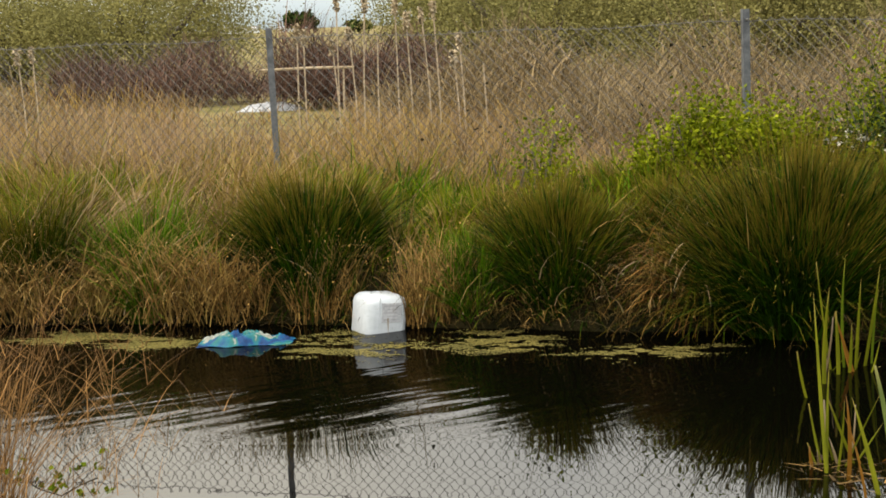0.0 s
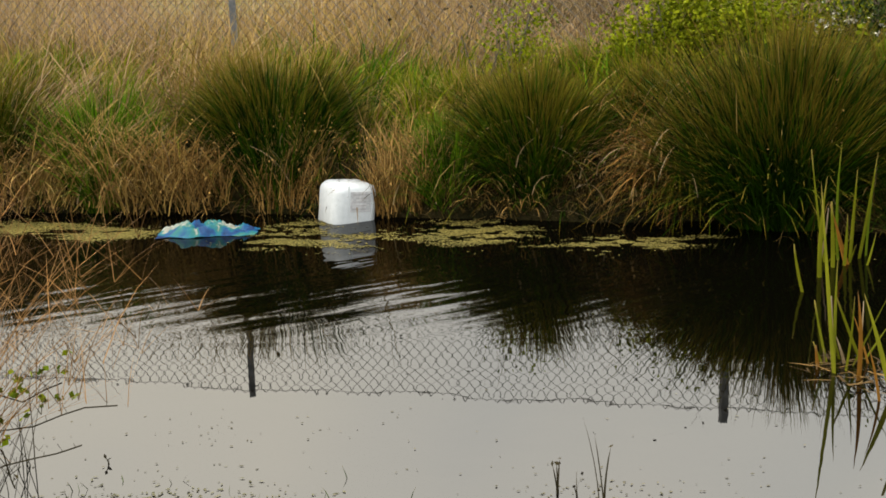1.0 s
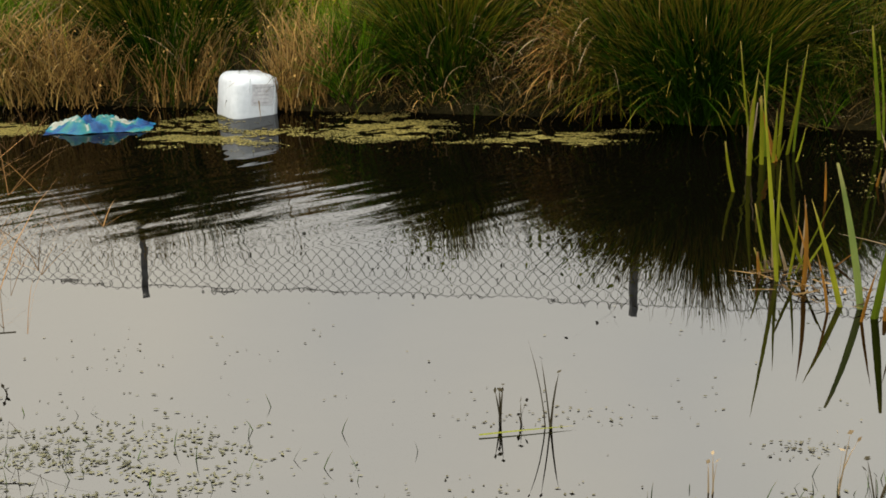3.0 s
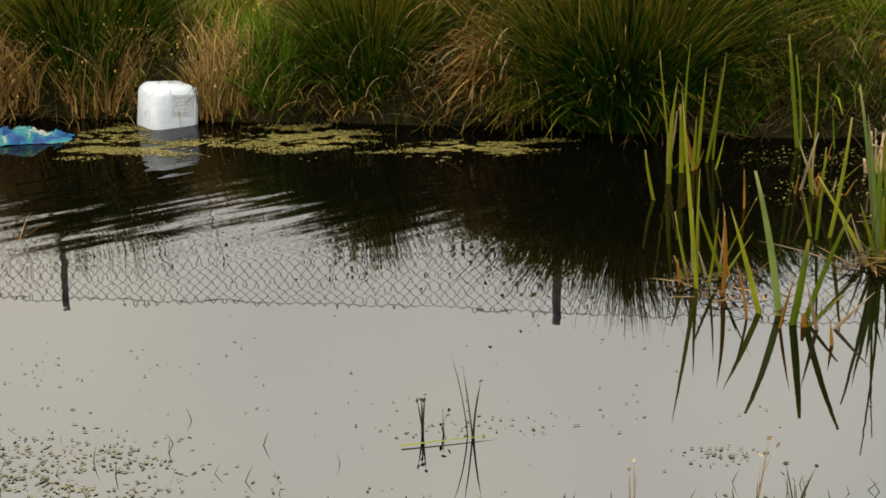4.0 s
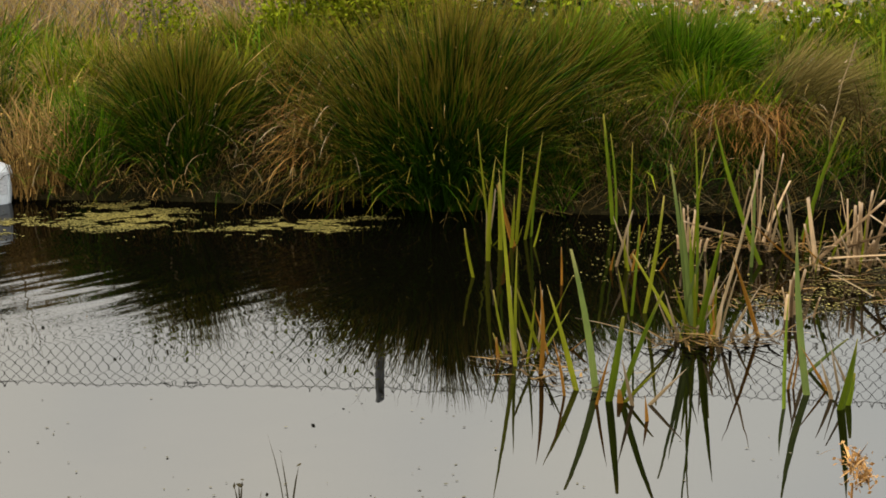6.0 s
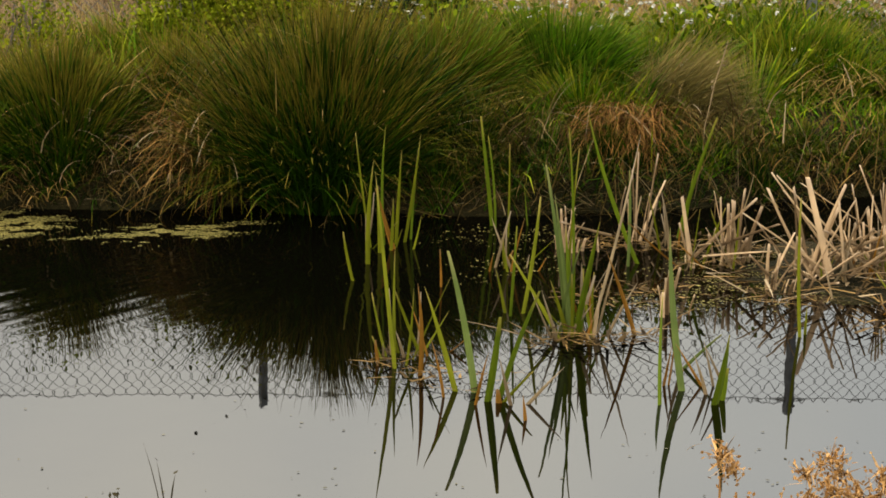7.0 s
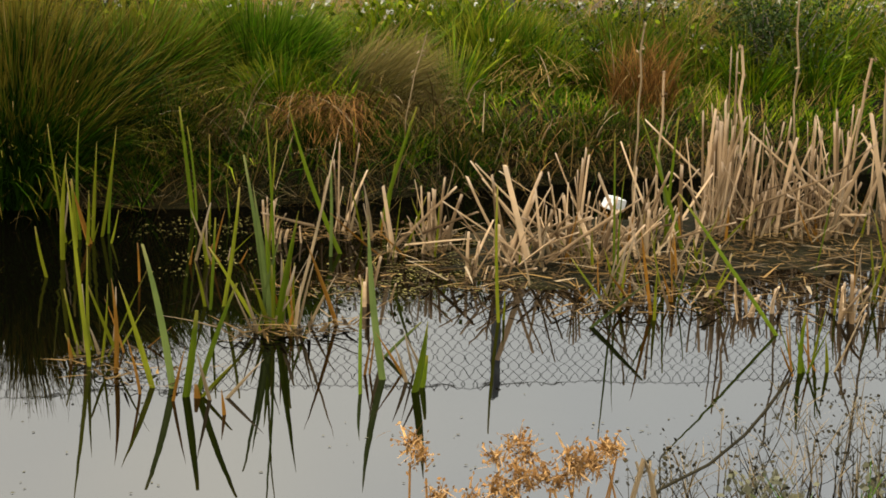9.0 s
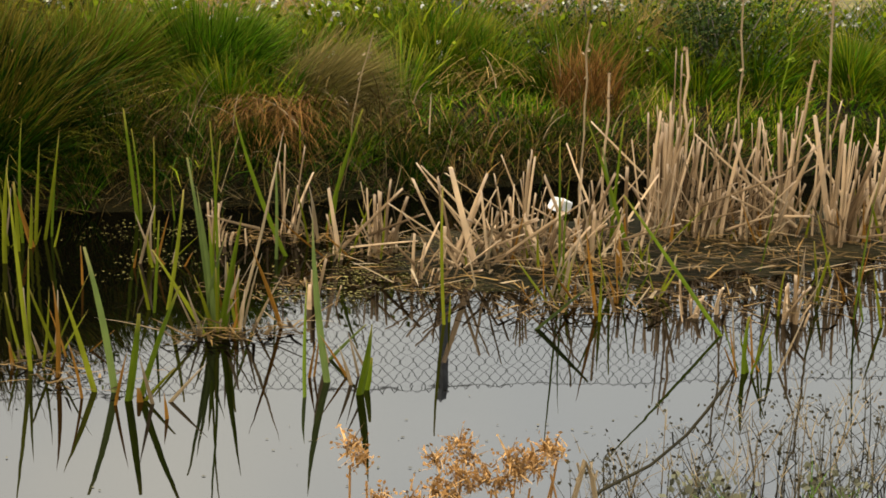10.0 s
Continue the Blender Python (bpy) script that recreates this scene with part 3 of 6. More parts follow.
tussock(-3.20, 8.98, 0.52, 0.66, 1900, 200, "dark green rush tussock at the pond edge", mats=(RUSH_DARK, RUSH), seed=11, width=0.008)
tussock(-1.42, 8.80, 0.56, 0.70, 2900, 130, "upright dark green rush tussock behind dead brown stems", mats=(RUSH_DARK, RUSH_DARK), seed=12, spread=0.55, width=0.008)
tussock(0.10, 8.52, 0.54, 0.64, 2900, 150, "domed green rush tussock with dead skirt at the water", mats=(RUSH_DARK, RUSH), seed=13, spread=0.75, width=0.008)
tussock(1.42, 8.17, 0.80, 0.90, 5200, 110, "very large dark green rush tussock with flowering stems", mats=(RUSH_DARK, RUSH_DARK), seed=14, spread=0.66, lean_y=-0.04, width=0.0095, flowers=260, dry=GREY_THATCH)
tussock(0.80, 8.75, 0.45, 0.56, 1500, 60, "olive rush tussock with browning tips behind a larger one", seed=20, spread=0.6, width=0.008)
tussock(2.10, 8.55, 0.48, 0.64, 1900, 60, "olive rush tussock leaning away from a larger one", mats=(RUSH, GRASS_DEEP), seed=15, spread=0.6, lean_x=0.12, width=0.008)
tussock(2.85, 8.75, 0.55, 0.58, 2200, 60, "tall fresh green tussock on the bank", mats=(GRASS_DEEP, GRASS_DEEP), seed=16, spread=0.55, width=0.010)
tussock(3.30, 8.38, 0.55, 0.66, 2800, 300, "wind-combed grey-green tussock with straw-coloured top", mats=(COMBED, COMBED), seed=17, spread=0.30, lean_x=0.78, lean_y=-0.25, dry=GREY_THATCH, droop=1.9, wild=0.10)
tussock(2.15, 8.05, 0.40, 0.44, 900, 200, "low dark rush tussock with bare grey twigs", mats=(RUSH_DARK, RUSH_DARK), seed=18, spread=0.9, dry=GREY_THATCH, width=0.008)
tussock(4.45, 8.95, 0.55, 0.46, 1300, 40, "tall green grass tussock hiding a fence post", mats=(GRASS_DEEP, GRASS), seed=21, spread=0.6, width=0.010)
tussock(5.2, 8.7, 0.5, 0.46, 1300, 60, "olive rush tussock on the grassy bank", seed=19, spread=0.7, mats=(GRASS_DEEP, RUSH), width=0.010)

gc = np.random.default_rng(9)
for k in range(13):
    cx = 1.9 + 0.24 * k + gc.uniform(-0.08, 0.08)
    tussock(cx, float(bank_y(cx)) + gc.uniform(0.05, 0.22), gc.uniform(0.12, 0.2), gc.uniform(0.22, 0.36), 240, 30, "small dark rush clump at the muddy waterline", mats=(RUSH_DARK, GRASS_DEEP if k % 3 == 0 else RUSH_DARK), seed=870 + k, spread=0.9, name="rush_clump", category="rush clump", group="small rush clumps at the waterline", dry=GREY_THATCH)
for k in range(26):
    cx = -5.0 + 6.0 * (k + gc.uniform(0, 1)) / 26
    cy = float(bank_y(cx)) + gc.uniform(0.45, 1.9)
    tussock(cx, cy, gc.uniform(0.20, 0.38), gc.uniform(0.32, 0.46), int(gc.integers(260, 460)), 0, ("clump of bright green grass on the bank", "yellow-green grass clump among dry straw")[k % 2], mats=((GRASS, GRASS_DEEP), (GRASS, STRAW))[k % 2], seed=800 + k, spread=0.7, width=0.009, name="grass_clump", category="grass clump", group="grass clumps on the bank")
for k in range(24):
    cx = 2.6 + 5.0 * (k + gc.uniform(0, 1)) / 24
    cy = float(bank_y(cx)) + gc.uniform(0.5, 1.6)
    tussock(cx, cy, gc.uniform(0.2, 0.4), gc.uniform(0.34, 0.50), int(gc.integers(240, 420)), 0, ("lush bright green grass clump on the bank", "green grass clump with yellowing blades")[k % 2], mats=((GRASS, GRASS_DEEP), (GRASS_DEEP, GRASS))[k % 2], seed=840 + k, spread=0.8, width=0.011, name="grass_clump", category="grass clump", group="grass clumps on the bank")

thatch_heap(-0.66, 8.40, 0.17, 0.34, 460, "clump of dead rust-brown dock stems beside the container", seed=31, droop=(0.0, 0.8), wide=2.4, seeds=420, mix=THATCH, start=(0.0, 0.35), lift=0.12)
thatch_heap(-1.30, 8.58, 0.22, 0.36, 260, "dead brown stems standing before a green tussock", seed=32, droop=(0.0, 0.9), wide=2.4, seeds=320, mix=THATCH, start=(0.0, 0.45), lift=0.10)
thatch_heap(-2.15, 8.60, 0.30, 0.50, 460, "drooping straw-brown dead grass at the waterline", seed=33, wide=1.3, seeds=260, droop=(0.4, 1.8))
thatch_heap(-1.82, 8.58, 0.20, 0.42, 240, "rust-brown dead stems bowed over the waterline", seed=133, wide=1.6, seeds=160, droop=(0.3, 1.6), mix=THATCH)
thatch_heap(-2.62, 8.70, 0.30, 0.56, 420, "fan of pale straw leaning from the bank", STRAW, seed=134, wide=0.8, fall=0.6, droop=(0.3, 1.2), start=(0.2, 0.8), width=0.008)
thatch_heap(-3.45, 8.70, 0.34, 0.50, 380, "tangled straw-brown dead grass beside the water", seed=135, wide=1.4, seeds=200, droop=(0.3, 1.6))
thatch_heap(-1.75, 9.35, 0.40, 0.62, 260, "pale seeding straw among green grass", STRAW, seed=136, wide=2.0, droop=(0.1, 1.0), start=(0.1, 0.5), seeds=120)
thatch_heap(-3.0, 8.74, 0.34, 0.50, 420, "matted dead brown grass hanging to the water", seed=34, wide=1.0)
thatch_heap(-3.0, 8.95, 0.40, 0.72, 190, "long pale straw leaning over the bank", STRAW_PALE, seed=46, droop=(0.2, 1.0), wide=0.5, fall=0.3, start=(0.2, 0.8), width=0.008)
thatch_heap(-2.2, 9.2, 0.45, 0.66, 170, "long arching pale straw on the bank", STRAW_PALE, seed=47, droop=(0.3, 1.4), wide=0.9, fall=0.5, start=(0.2, 0.7), width=0.008)
thatch_heap(-0.15, 9.15, 0.35, 0.40, 240, "flattened tan grass patch behind a tussock", STRAW, seed=48, droop=(0.5, 1.6), wide=1.5, start=(0.3, 1.0), width=0.008)
tussock(-2.45, 8.80, 0.34, 0.60, 1000, 0, "vivid green broad-bladed grass clump by dead straw", mats=(GRASS_DEEP, GRASS_DEEP), seed=49, spread=0.8, width=0.012, name="grass_clump", category="grass clump", group="grass clumps on the bank")
tussock(-0.38, 8.46, 0.24, 0.46, 700, 0, "vivid green grass clump beside dead dock stems", mats=(GRASS_DEEP, GRASS_DEEP), seed=50, spread=0.8, width=0.010, name="grass_clump", category="grass clump", group="grass clumps on the bank")
thatch_heap(-3.9, 9.0, 0.42, 0.55, 420, "dead brown grass at the pond edge", seed=35, wide=1.0)
thatch_heap(0.22, 8.32, 0.14, 0.30, 160, "small tuft of bleached dead stems at the water", GREY_THATCH, seed=36, droop=(0.5, 2.0), wide=2.0)
thatch_heap(0.80, 8.22, 0.17, 0.44, 330, "golden dead rush thatch spilling down to the water", seed=37, droop=(0.4, 1.6), wide=0.35, lift=0.28, fall=-2.2, start=(0.5, 1.5), mix=RUST, width=0.006)
thatch_heap(0.72, 8.42, 0.22, 0.36, 130, "tangled pale dead stems above golden thatch", THATCH, seed=137, mix=RUST, droop=(0.5, 2.2), wide=1.6, lift=0.36, start=(0.2, 1.4), width=0.006)
thatch_heap(1.0, 8.22, 0.20, 0.46, 480, "olive drooping rush stems over the water", RUSH, seed=38, droop=(0.7, 1.6), wide=0.5, lift=0.30, fall=-1.5, start=(0.6, 1.4))
thatch_heap(3.02, 7.98, 0.22, 0.34, 1000, "heap of rust-brown dead rush thatch on the bank", RUST, seed=39, droop=(0.5, 1.5), wide=0.6, lift=0.20, fall=-2.0, start=(0.9, 1.6), width=0.006)
thatch_heap(5.0, 8.1, 0.22, 0.34, 520, "rust-brown rush tuft in green grass", RUST, seed=51, droop=(0.1, 0.9), wide=3.0, start=(0.05, 0.5), width=0.005)
thatch_heap(4.4, 8.35, 0.35, 0.30, 110, "flattened straw patch in green grass", STRAW, seed=52, droop=(0.4, 1.6), wide=2.0, start=(0.4, 1.2))
thatch_heap(5.65, 8.75, 0.35, 0.45, 340, "dry straw patch on the grassy bank", STRAW, seed=53, droop=(0.3, 1.6), wide=2.0, start=(0.2, 1.0))
thatch_heap(1.12, 8.2, 0.12, 0.34, 10, "pale dead stems arching out of a dark tussock", LEAF_T, seed=45, droop=(1.2, 2.4), wide=1.2, lift=0.55, width=0.009)
thatch_heap(2.4, 7.8, 0.30, 0.40, 110, "tangle of dead brown stems on the dark bank", GREY_THATCH, seed=40, droop=(0.6, 2.2), wide=1.4)
thatch_heap(3.5, 7.92, 0.35, 0.32, 160, "trailing grey-brown dead grass under a tussock", GREY_THATCH, seed=41, droop=(1.0, 2.3), wide=1.0)
thatch_heap(4.5, 7.82, 0.45, 0.18, 200, "low dead brown grass along the muddy bank", seed=42, droop=(0.4, 2.0), wide=1.6, mix=GREY_THATCH)
thatch_heap(3.9, 7.75, 0.40, 0.18, 200, "brown dead stems slumped over the muddy waterline", seed=142, droop=(0.4, 2.0), wide=1.6, mix=GREY_THATCH)
thatch_heap(5.2, 7.75, 0.45, 0.20, 200, "brown dead grass behind tall reed stubble", seed=143, droop=(0.4, 2.0), wide=1.6, mix=GREY_THATCH)
thatch_heap(-0.12, 8.32, 0.3, 0.30, 130, "fringe of dead grass hanging over the water", GREY_THATCH, seed=43, droop=(1.0, 2.2), wide=1.0)
thatch_heap(0.48, 8.15, 0.2, 0.28, 80, "fringe of dead grass over dark water", GREY_THATCH, seed=44, droop=(0.8, 2.2), wide=1.0)


# ---- grass ----
def patchy(x, y, scale, seed):
    return np.array([noise.noise((a * scale + seed, b * scale, seed * 0.7)) for a, b in zip(x, y)])


def meadow(seed, n, x0, x1, s0, s1, tall, mats, weights, label, name, width=0.006, lean=0.35, droop=1.0, edge=0.4):
    b = Blades(seed)
    g = b.r
    x = g.uniform(x0, x1, n)
    y = bank_y(x) + g.uniform(s0, s1, n)
    p = patchy(x, y, 1.1, seed)
    tuft = patchy(x, y, 3.4, seed + 3)
    keep = weights(x, y, p, g)
    s_ = y - bank_y(x)
    keep = np.where(g.uniform(size=n) < np.clip(0.62 + 1.5 * tuft, 0.12, 1.0), keep, -1)
    keep = np.where((s_ < np.where(x > 3.3, 0.1, edge)) & (g.uniform(size=n) < 0.8), -1, keep)
    x, y, p, tuft, m = x[keep >= 0], y[keep >= 0], p[keep >= 0], tuft[keep >= 0], keep[keep >= 0].astype(int)
    k = len(x)
    base = np.stack([x, y, ground_z(x, y) - 0.02], -1)
    L = tall(x, y, p, g) * g.uniform(0.55, 1.15, k) * (1.0 + 0.9 * tuft) * np.where((x > 3.3) & (y - bank_y(x) < 0.9), 0.62, 1.0)
    way = 5.0 * patchy(x, y, 1.7, seed + 7) - 0.6
    b.ribbons(base, way + g.normal(0, 0.8, k), np.abs(g.normal(0, lean, k)) + 0.1, L, width * g.uniform(0.6, 1.4, k), g.uniform(0.1, droop, k), 3, m)
    return b.stuff(name, mats, label, "grass")


def bank_kind(x, y, p, g):
    """0 green, 1 deep green, 2 straw: straw to the west and at the fence, lush green to the east."""
    s = y - bank_y(x)
    straw = np.clip(0.0 - 0.08 * x + 0.9 * p + 0.3 * (s - 1.1) * (x < -1), 0.03, 0.8)
    straw = np.where(x > 2.2, np.clip(0.05 + 0.4 * p, 0.01, 0.5), straw)
    u = g.uniform(size=len(x))
    return np.where(u < straw, 2, np.where(g.uniform(size=len(x)) < 0.35 - 0.5 * p, 1, 0))


meadow(51, 26000, -5.5, 8.5, 0.10, 2.1, lambda x, y, p, g: 0.29 + 0.12 * p + 0.08 * (y - bank_y(x) > 1.2), [GRASS, GRASS_DEEP, STRAW], bank_kind, "mixed green and straw-coloured long grass on the bank", "bank_grass", width=0.009)
meadow(55, 7000, -5.5, 1.6, 0.35, 1.9, lambda x, y, p, g: 0.34 + 0.1 * p, [GRASS, GRASS_DEEP, STRAW], lambda x, y, p, g: np.where(p > 0.12, np.where(g.uniform(size=len(x)) < 0.3, 2, 0), np.where(p < -0.12, np.where(g.uniform(size=len(x)) < 0.7, 1, 0), np.where(g.uniform(size=len(x)) < 0.55, -1, 2))), "patches of yellow-green grass on the bank", "green_grass", width=0.011, lean=0.45, droop=1.5)
meadow(53, 1050, -5.5, -0.7, 0.25, 2.1, lambda x, y, p, g: 0.62 + 0.2 * p, [STRAW, STRAW_PALE, GRASS], lambda x, y, p, g: np.where(g.uniform(size=len(x)) < 0.2, 2, (g.uniform(size=len(x)) < 0.5).astype(int)), "long arching straw grass on the bank", "arching_grass", width=0.008, lean=0.45, droop=1.5)
meadow(54, 26000, -1.0, 8.5, 0.08, 1.9, lambda x, y, p, g: 0.27 + 0.12 * p, [GRASS, GRASS_DEEP, GRASS], lambda x, y, p, g: np.where((x < 2.2) & (g.uniform(size=len(x)) < 0.6), -1, np.where(g.uniform(size=len(x)) < 0.55, 1, 0)), "broad-bladed lush green grass on the bank", "lush_grass", width=0.017, lean=0.5, droop=1.9)
meadow(56, 5200, 3.4, 8.5, 1.05, 1.95, lambda x, y, p, g: 0.50 + 0.15 * p, [GRASS, GRASS_DEEP, STRAW], lambda x, y, p, g: np.where(g.uniform(size=len(x)) < 0.12 + 0.3 * p, 2, np.where(g.uniform(size=len(x)) < 0.5, 1, 0)), "tall green grass hiding the fence foot", "tall_grass", width=0.013, lean=0.35, droop=1.5)
meadow(52, 2200, -5.0, 0.0, 1.9, 2.6, lambda x, y, p, g: 0.45 + 0 * x, [STRAW, STRAW_PALE, GRASS], lambda x, y, p, g: np.where(g.uniform(size=len(x)) < 0.15, 2, (g.uniform(size=len(x)) < 0.5).astype(int)), "tall straw grass along the foot of the fence", "fence_grass", width=0.006, lean=0.25)


def marsh(seed, n, d0, d1, tall, width, label, name):
    """Dry grass of the marsh behind the fence, thinning out with distance."""
    b = Blades(seed)
    g = b.r
    y = d0 * (d1 / d0) ** g.uniform(0, 1, n)
    x = g.uniform(-0.46, 0.80 if d0 < 20 else 0.4, n) * y + 0.3
    p = patchy(x, y, 0.35, seed)
    m = np.where(g.uniform(size=n) < np.clip(0.35 + p, 0.05, 0.9), 1, 0)
    pond = ((x + 6.0) / 1.45) ** 2 + ((y - 31) / 4.9) ** 2 < 1
    clear = (np.abs(x / y + 0.195) < 0.05) & (y > 19)
    ok = ~pond & (y > bank_y(x) + 2.0) & ~(clear & (g.uniform(size=n) < 0.4))
    x, y, p, m = x[ok], y[ok], p[ok], m[ok]
    k = len(x)
    base = np.stack([x, y, ground_z(x, y) - 0.03], -1)
    low = np.where((np.abs(x / y + 0.195) < 0.05) & (y > 16), 0.45, 1.0)
    low = low * np.where((y < 12.6) & (x > -2.5), 0.62, 1.0)
    b.ribbons(base, g.uniform(-np.pi, np.pi, k), np.abs(g.normal(0, 0.28, k)), tall * low * g.uniform(0.5, 1.15, k) * (1 + 0.5 * p), width * (y / d0) ** 0.7 * g.uniform(0.6, 1.4, k), g.uniform(0.1, 0.9, k), 3, m)
    return b.stuff(name, [STRAW_PALE, STRAW], label, "grass")


marsh(61, 42000, 10.6, 24, 0.55, 0.007, "pale dry marsh grass behind the fence", "marsh_grass")
marsh(62, 16000, 22, 60, 0.6, 0.016, "far pale dry marsh grass", "far_marsh_grass")


# a fringe of stems that hangs from the bank over the water
b = Blades(65)
fr = b.r
n = 4000
x = fr.uniform(-5.5, 7.5, n)
s = fr.uniform(0.0, 0.22, n)
base = np.stack([x, bank_y(x) + s, np.maximum(ground_z(x, bank_y(x) + s), 0) + fr.uniform(0, 0.05, n)], -1)
b.ribbons(base, -1.57 + fr.normal(0, 0.9, n), fr.uniform(0.1, 1.0, n), fr.uniform(0.12, 0.48, n), 0.007 * fr.uniform(0.5, 1.3, n), fr.uniform(0.6, 1.9, n), 4, np.where(fr.uniform(size=n) < 0.45 - 0.25 * (x > 1.2), 0, np.where(fr.uniform(size=n) < 0.6, 1, 2)))
b.stuff("bank_fringe", [GREY_THATCH, RUSH_DARK, RUSH_DARK], "dead and green stems hanging over the bank's edge", "grass")


# grey twigs and dead stems tangled on the dark bank
b = Blades(66)
fr = b.r
n = 1500
x = np.where(fr.uniform(size=n) < 0.7, fr.uniform(1.2, 5.6, n), fr.uniform(-5.0, 1.2, n))
s = fr.uniform(-0.12, 0.16, n)
base = np.stack([x, bank_y(x) + s, np.maximum(ground_z(x, bank_y(x) + s), 0) + fr.uniform(0, 0.12, n)], -1)
b.ribbons(base, fr.uniform(-3.14, 3.14, n), fr.uniform(0.3, 1.7, n), fr.uniform(0.08, 0.40, n), 0.006 * fr.uniform(0.5, 1.3, n), fr.uniform(-0.3, 0.9, n), 4, (fr.uniform(size=n) < 0.14).astype(int))
b.stuff("bank_twigs", [GREY_THATCH, BROWNTWIG], "tangled grey twigs and dead stems on the bank", "twigs")


# ---- shrubs ----
def shrub(name, x, y, z, rx, ry, rz, leaves, size, mat, label, seed, stems=14, lumps=7, category="shrub", stem_mat=BARK, long=1.6):
    t = thing(name, x, y, z, label, category)
    b = Blades(seed)
    g = b.r
    tips = np.stack([x + rx * g.uniform(-0.9, 0.9, stems), y + ry * g.uniform(-0.9, 0.9, stems), z + rz * g.uniform(0.7, 1.8, stems)], -1)
    pts = []
    bm = bmesh.new()
    for q in tips:
        f0 = Vector((x + 0.3 * (q[0] - x), y + 0.3 * (q[1] - y), z - 0.02)) - t.location
        f1 = Vector(q) - t.location
        mid = (f0 + f1) / 2 + Vector(g.normal(0, 0.08 * rz, 3))
        tube(bm, [f0, mid, f1], 0.003 + 0.004 * rz, 4)
    part("branch_frame", bm, stem_mat, t)
    c = tips[g.integers(0, stems, lumps)] * [1, 1, 0] + np.stack([0 * tips[:lumps, 0], 0 * tips[:lumps, 0], z + rz * g.uniform(0.5, 1.5, lumps)], -1) if lumps <= stems else tips
    which = g.integers(0, len(c), leaves)
    off = g.normal(0, 1, (leaves, 3)) * [rx * 0.38, ry * 0.38, rz * 0.42]
    cen = c[which] + off
    cen[:, 2] = np.maximum(cen[:, 2], z + 0.03)
    b.leaves(cen, size * g.uniform(0.5, 1.3, leaves), 0, long=long)
    b.under("foliage", [mat], t)
    return t


g0 = float(ground_z(1.2, 9.6))
shrub("bramble_shrub", 0.95, 9.62, g0, 0.28, 0.22, 0.34, 8600, 0.021, BRAMBLE, "low lime-green bramble shrub before the fence", 71)
shrub("bramble_shrub", 1.55, 9.62, g0, 0.36, 0.25, 0.36, 11600, 0.021, BRAMBLE, "spreading lime-green bramble shrub before the fence", 72)
shrub("bramble_shrub", 2.15, 9.55, g0, 0.30, 0.25, 0.40, 7000, 0.018, DARKLEAF, "dark green leafy shrub beside lime bramble", 73)
shrub("leafy_shoots", -0.12, 9.45, g0, 0.24, 0.2, 0.34, 1500, 0.018, BRAMBLE, "sparse yellow-green leafy shoots in dry grass", 74)
shrub("overhanging_shrub", 2.35, 9.9, g0, 0.28, 0.25, 0.60, 7000, 0.019, BRAMBLE, "tall yellow-green shrub beside the fence", 75)
shrub("bank_shrub", 4.75, 8.95, 0.5, 0.35, 0.3, 0.13, 900, 0.015, DARKLEAF, "dark green leafy weeds on the grassy bank", 76)
g1 = float(ground_z(6.1, 8.5))
shrub("bank_shrub", 6.1, 8.45, g1, 0.35, 0.3, 0.26, 2600, 0.018, DARKLEAF, "dense dark leafy weed with thin stems on the bank", 78)
shrub("bank_shrub", 5.5, 8.85, g1, 0.22, 0.2, 0.26, 1300, 0.017, DARKLEAF, "dark upright leafy weed in tall grass", 79)
shrub("bank_shrub", 6.3, 8.4, 0.5, 0.45, 0.3, 0.14, 900, 0.015, DARKLEAF, "dark green leafy weeds beside tall stubble", 77)


def bare_thicket(name, x, y, rx, ry, height, n, mat, label, seed, width=0.02, z=None):
    """A tangle of bare arching canes."""
    z = float(ground_z(x, y)) if z is None else z
    t = thing(name, x, y, z, label, "thicket")
    b = Blades(seed)
    g = b.r
    a = g.uniform(0, 2 * np.pi, n)
    r = np.sqrt(g.uniform(0, 1, n))
    bx, by = x + rx * r * np.cos(a), y + ry * r * np.sin(a)
    dome = np.sqrt(np.clip(1 - (0.9 * r) ** 2, 0.05, 1)) * (0.8 + 0.3 * np.sin(bx * 2.3 + seed))
    base = np.stack([bx, by, ground_z(bx, by) + g.uniform(0, 0.75, n) * height * dome], -1)
    b.ribbons(base, g.uniform(-np.pi, np.pi, n), g.uniform(0.0, 1.1, n), height * 0.45 * g.uniform(0.4, 1.2, n), width * g.uniform(0.5, 1.3, n), g.uniform(0.2, 2.2, n), 4)
    b.under("cane_tangle", [mat], t)
    return t


bare_thicket("bramble_thicket", -8.2, 30.0, 2.1, 1.6, 1.45, 5000, REDTWIG, "dark reddish bare bramble thicket in the marsh", 81)
bare_thicket("bramble_thicket", -5.6, 33.0, 1.2, 1.4, 1.15, 2200, REDTWIG, "low dark bare bramble thicket in the marsh", 82)
bare_thicket("bramble_thicket", -4.3, 27.5, 1.1, 1.2, 2.15, 2600, REDTWIG, "rounded dark red bare bush in the marsh", 83)
bare_thicket("bramble_thicket", -3.2, 29.0, 1.3, 1.2, 1.45, 2600, REDTWIG, "wide dark red bare bush in the marsh", 84)
bare_thicket("brown_thicket", -0.9, 21.0, 1.9, 1.5, 1.55, 4200, BROWNTWIG, "tangled brown leafless thicket behind the fence", 85, 0.014)
bare_thicket("brown_thicket", 1.4, 16.5, 1.5, 1.4, 1.45, 4600, BROWNTWIG, "tall tangled brown weeds behind the fence", 86, 0.010)
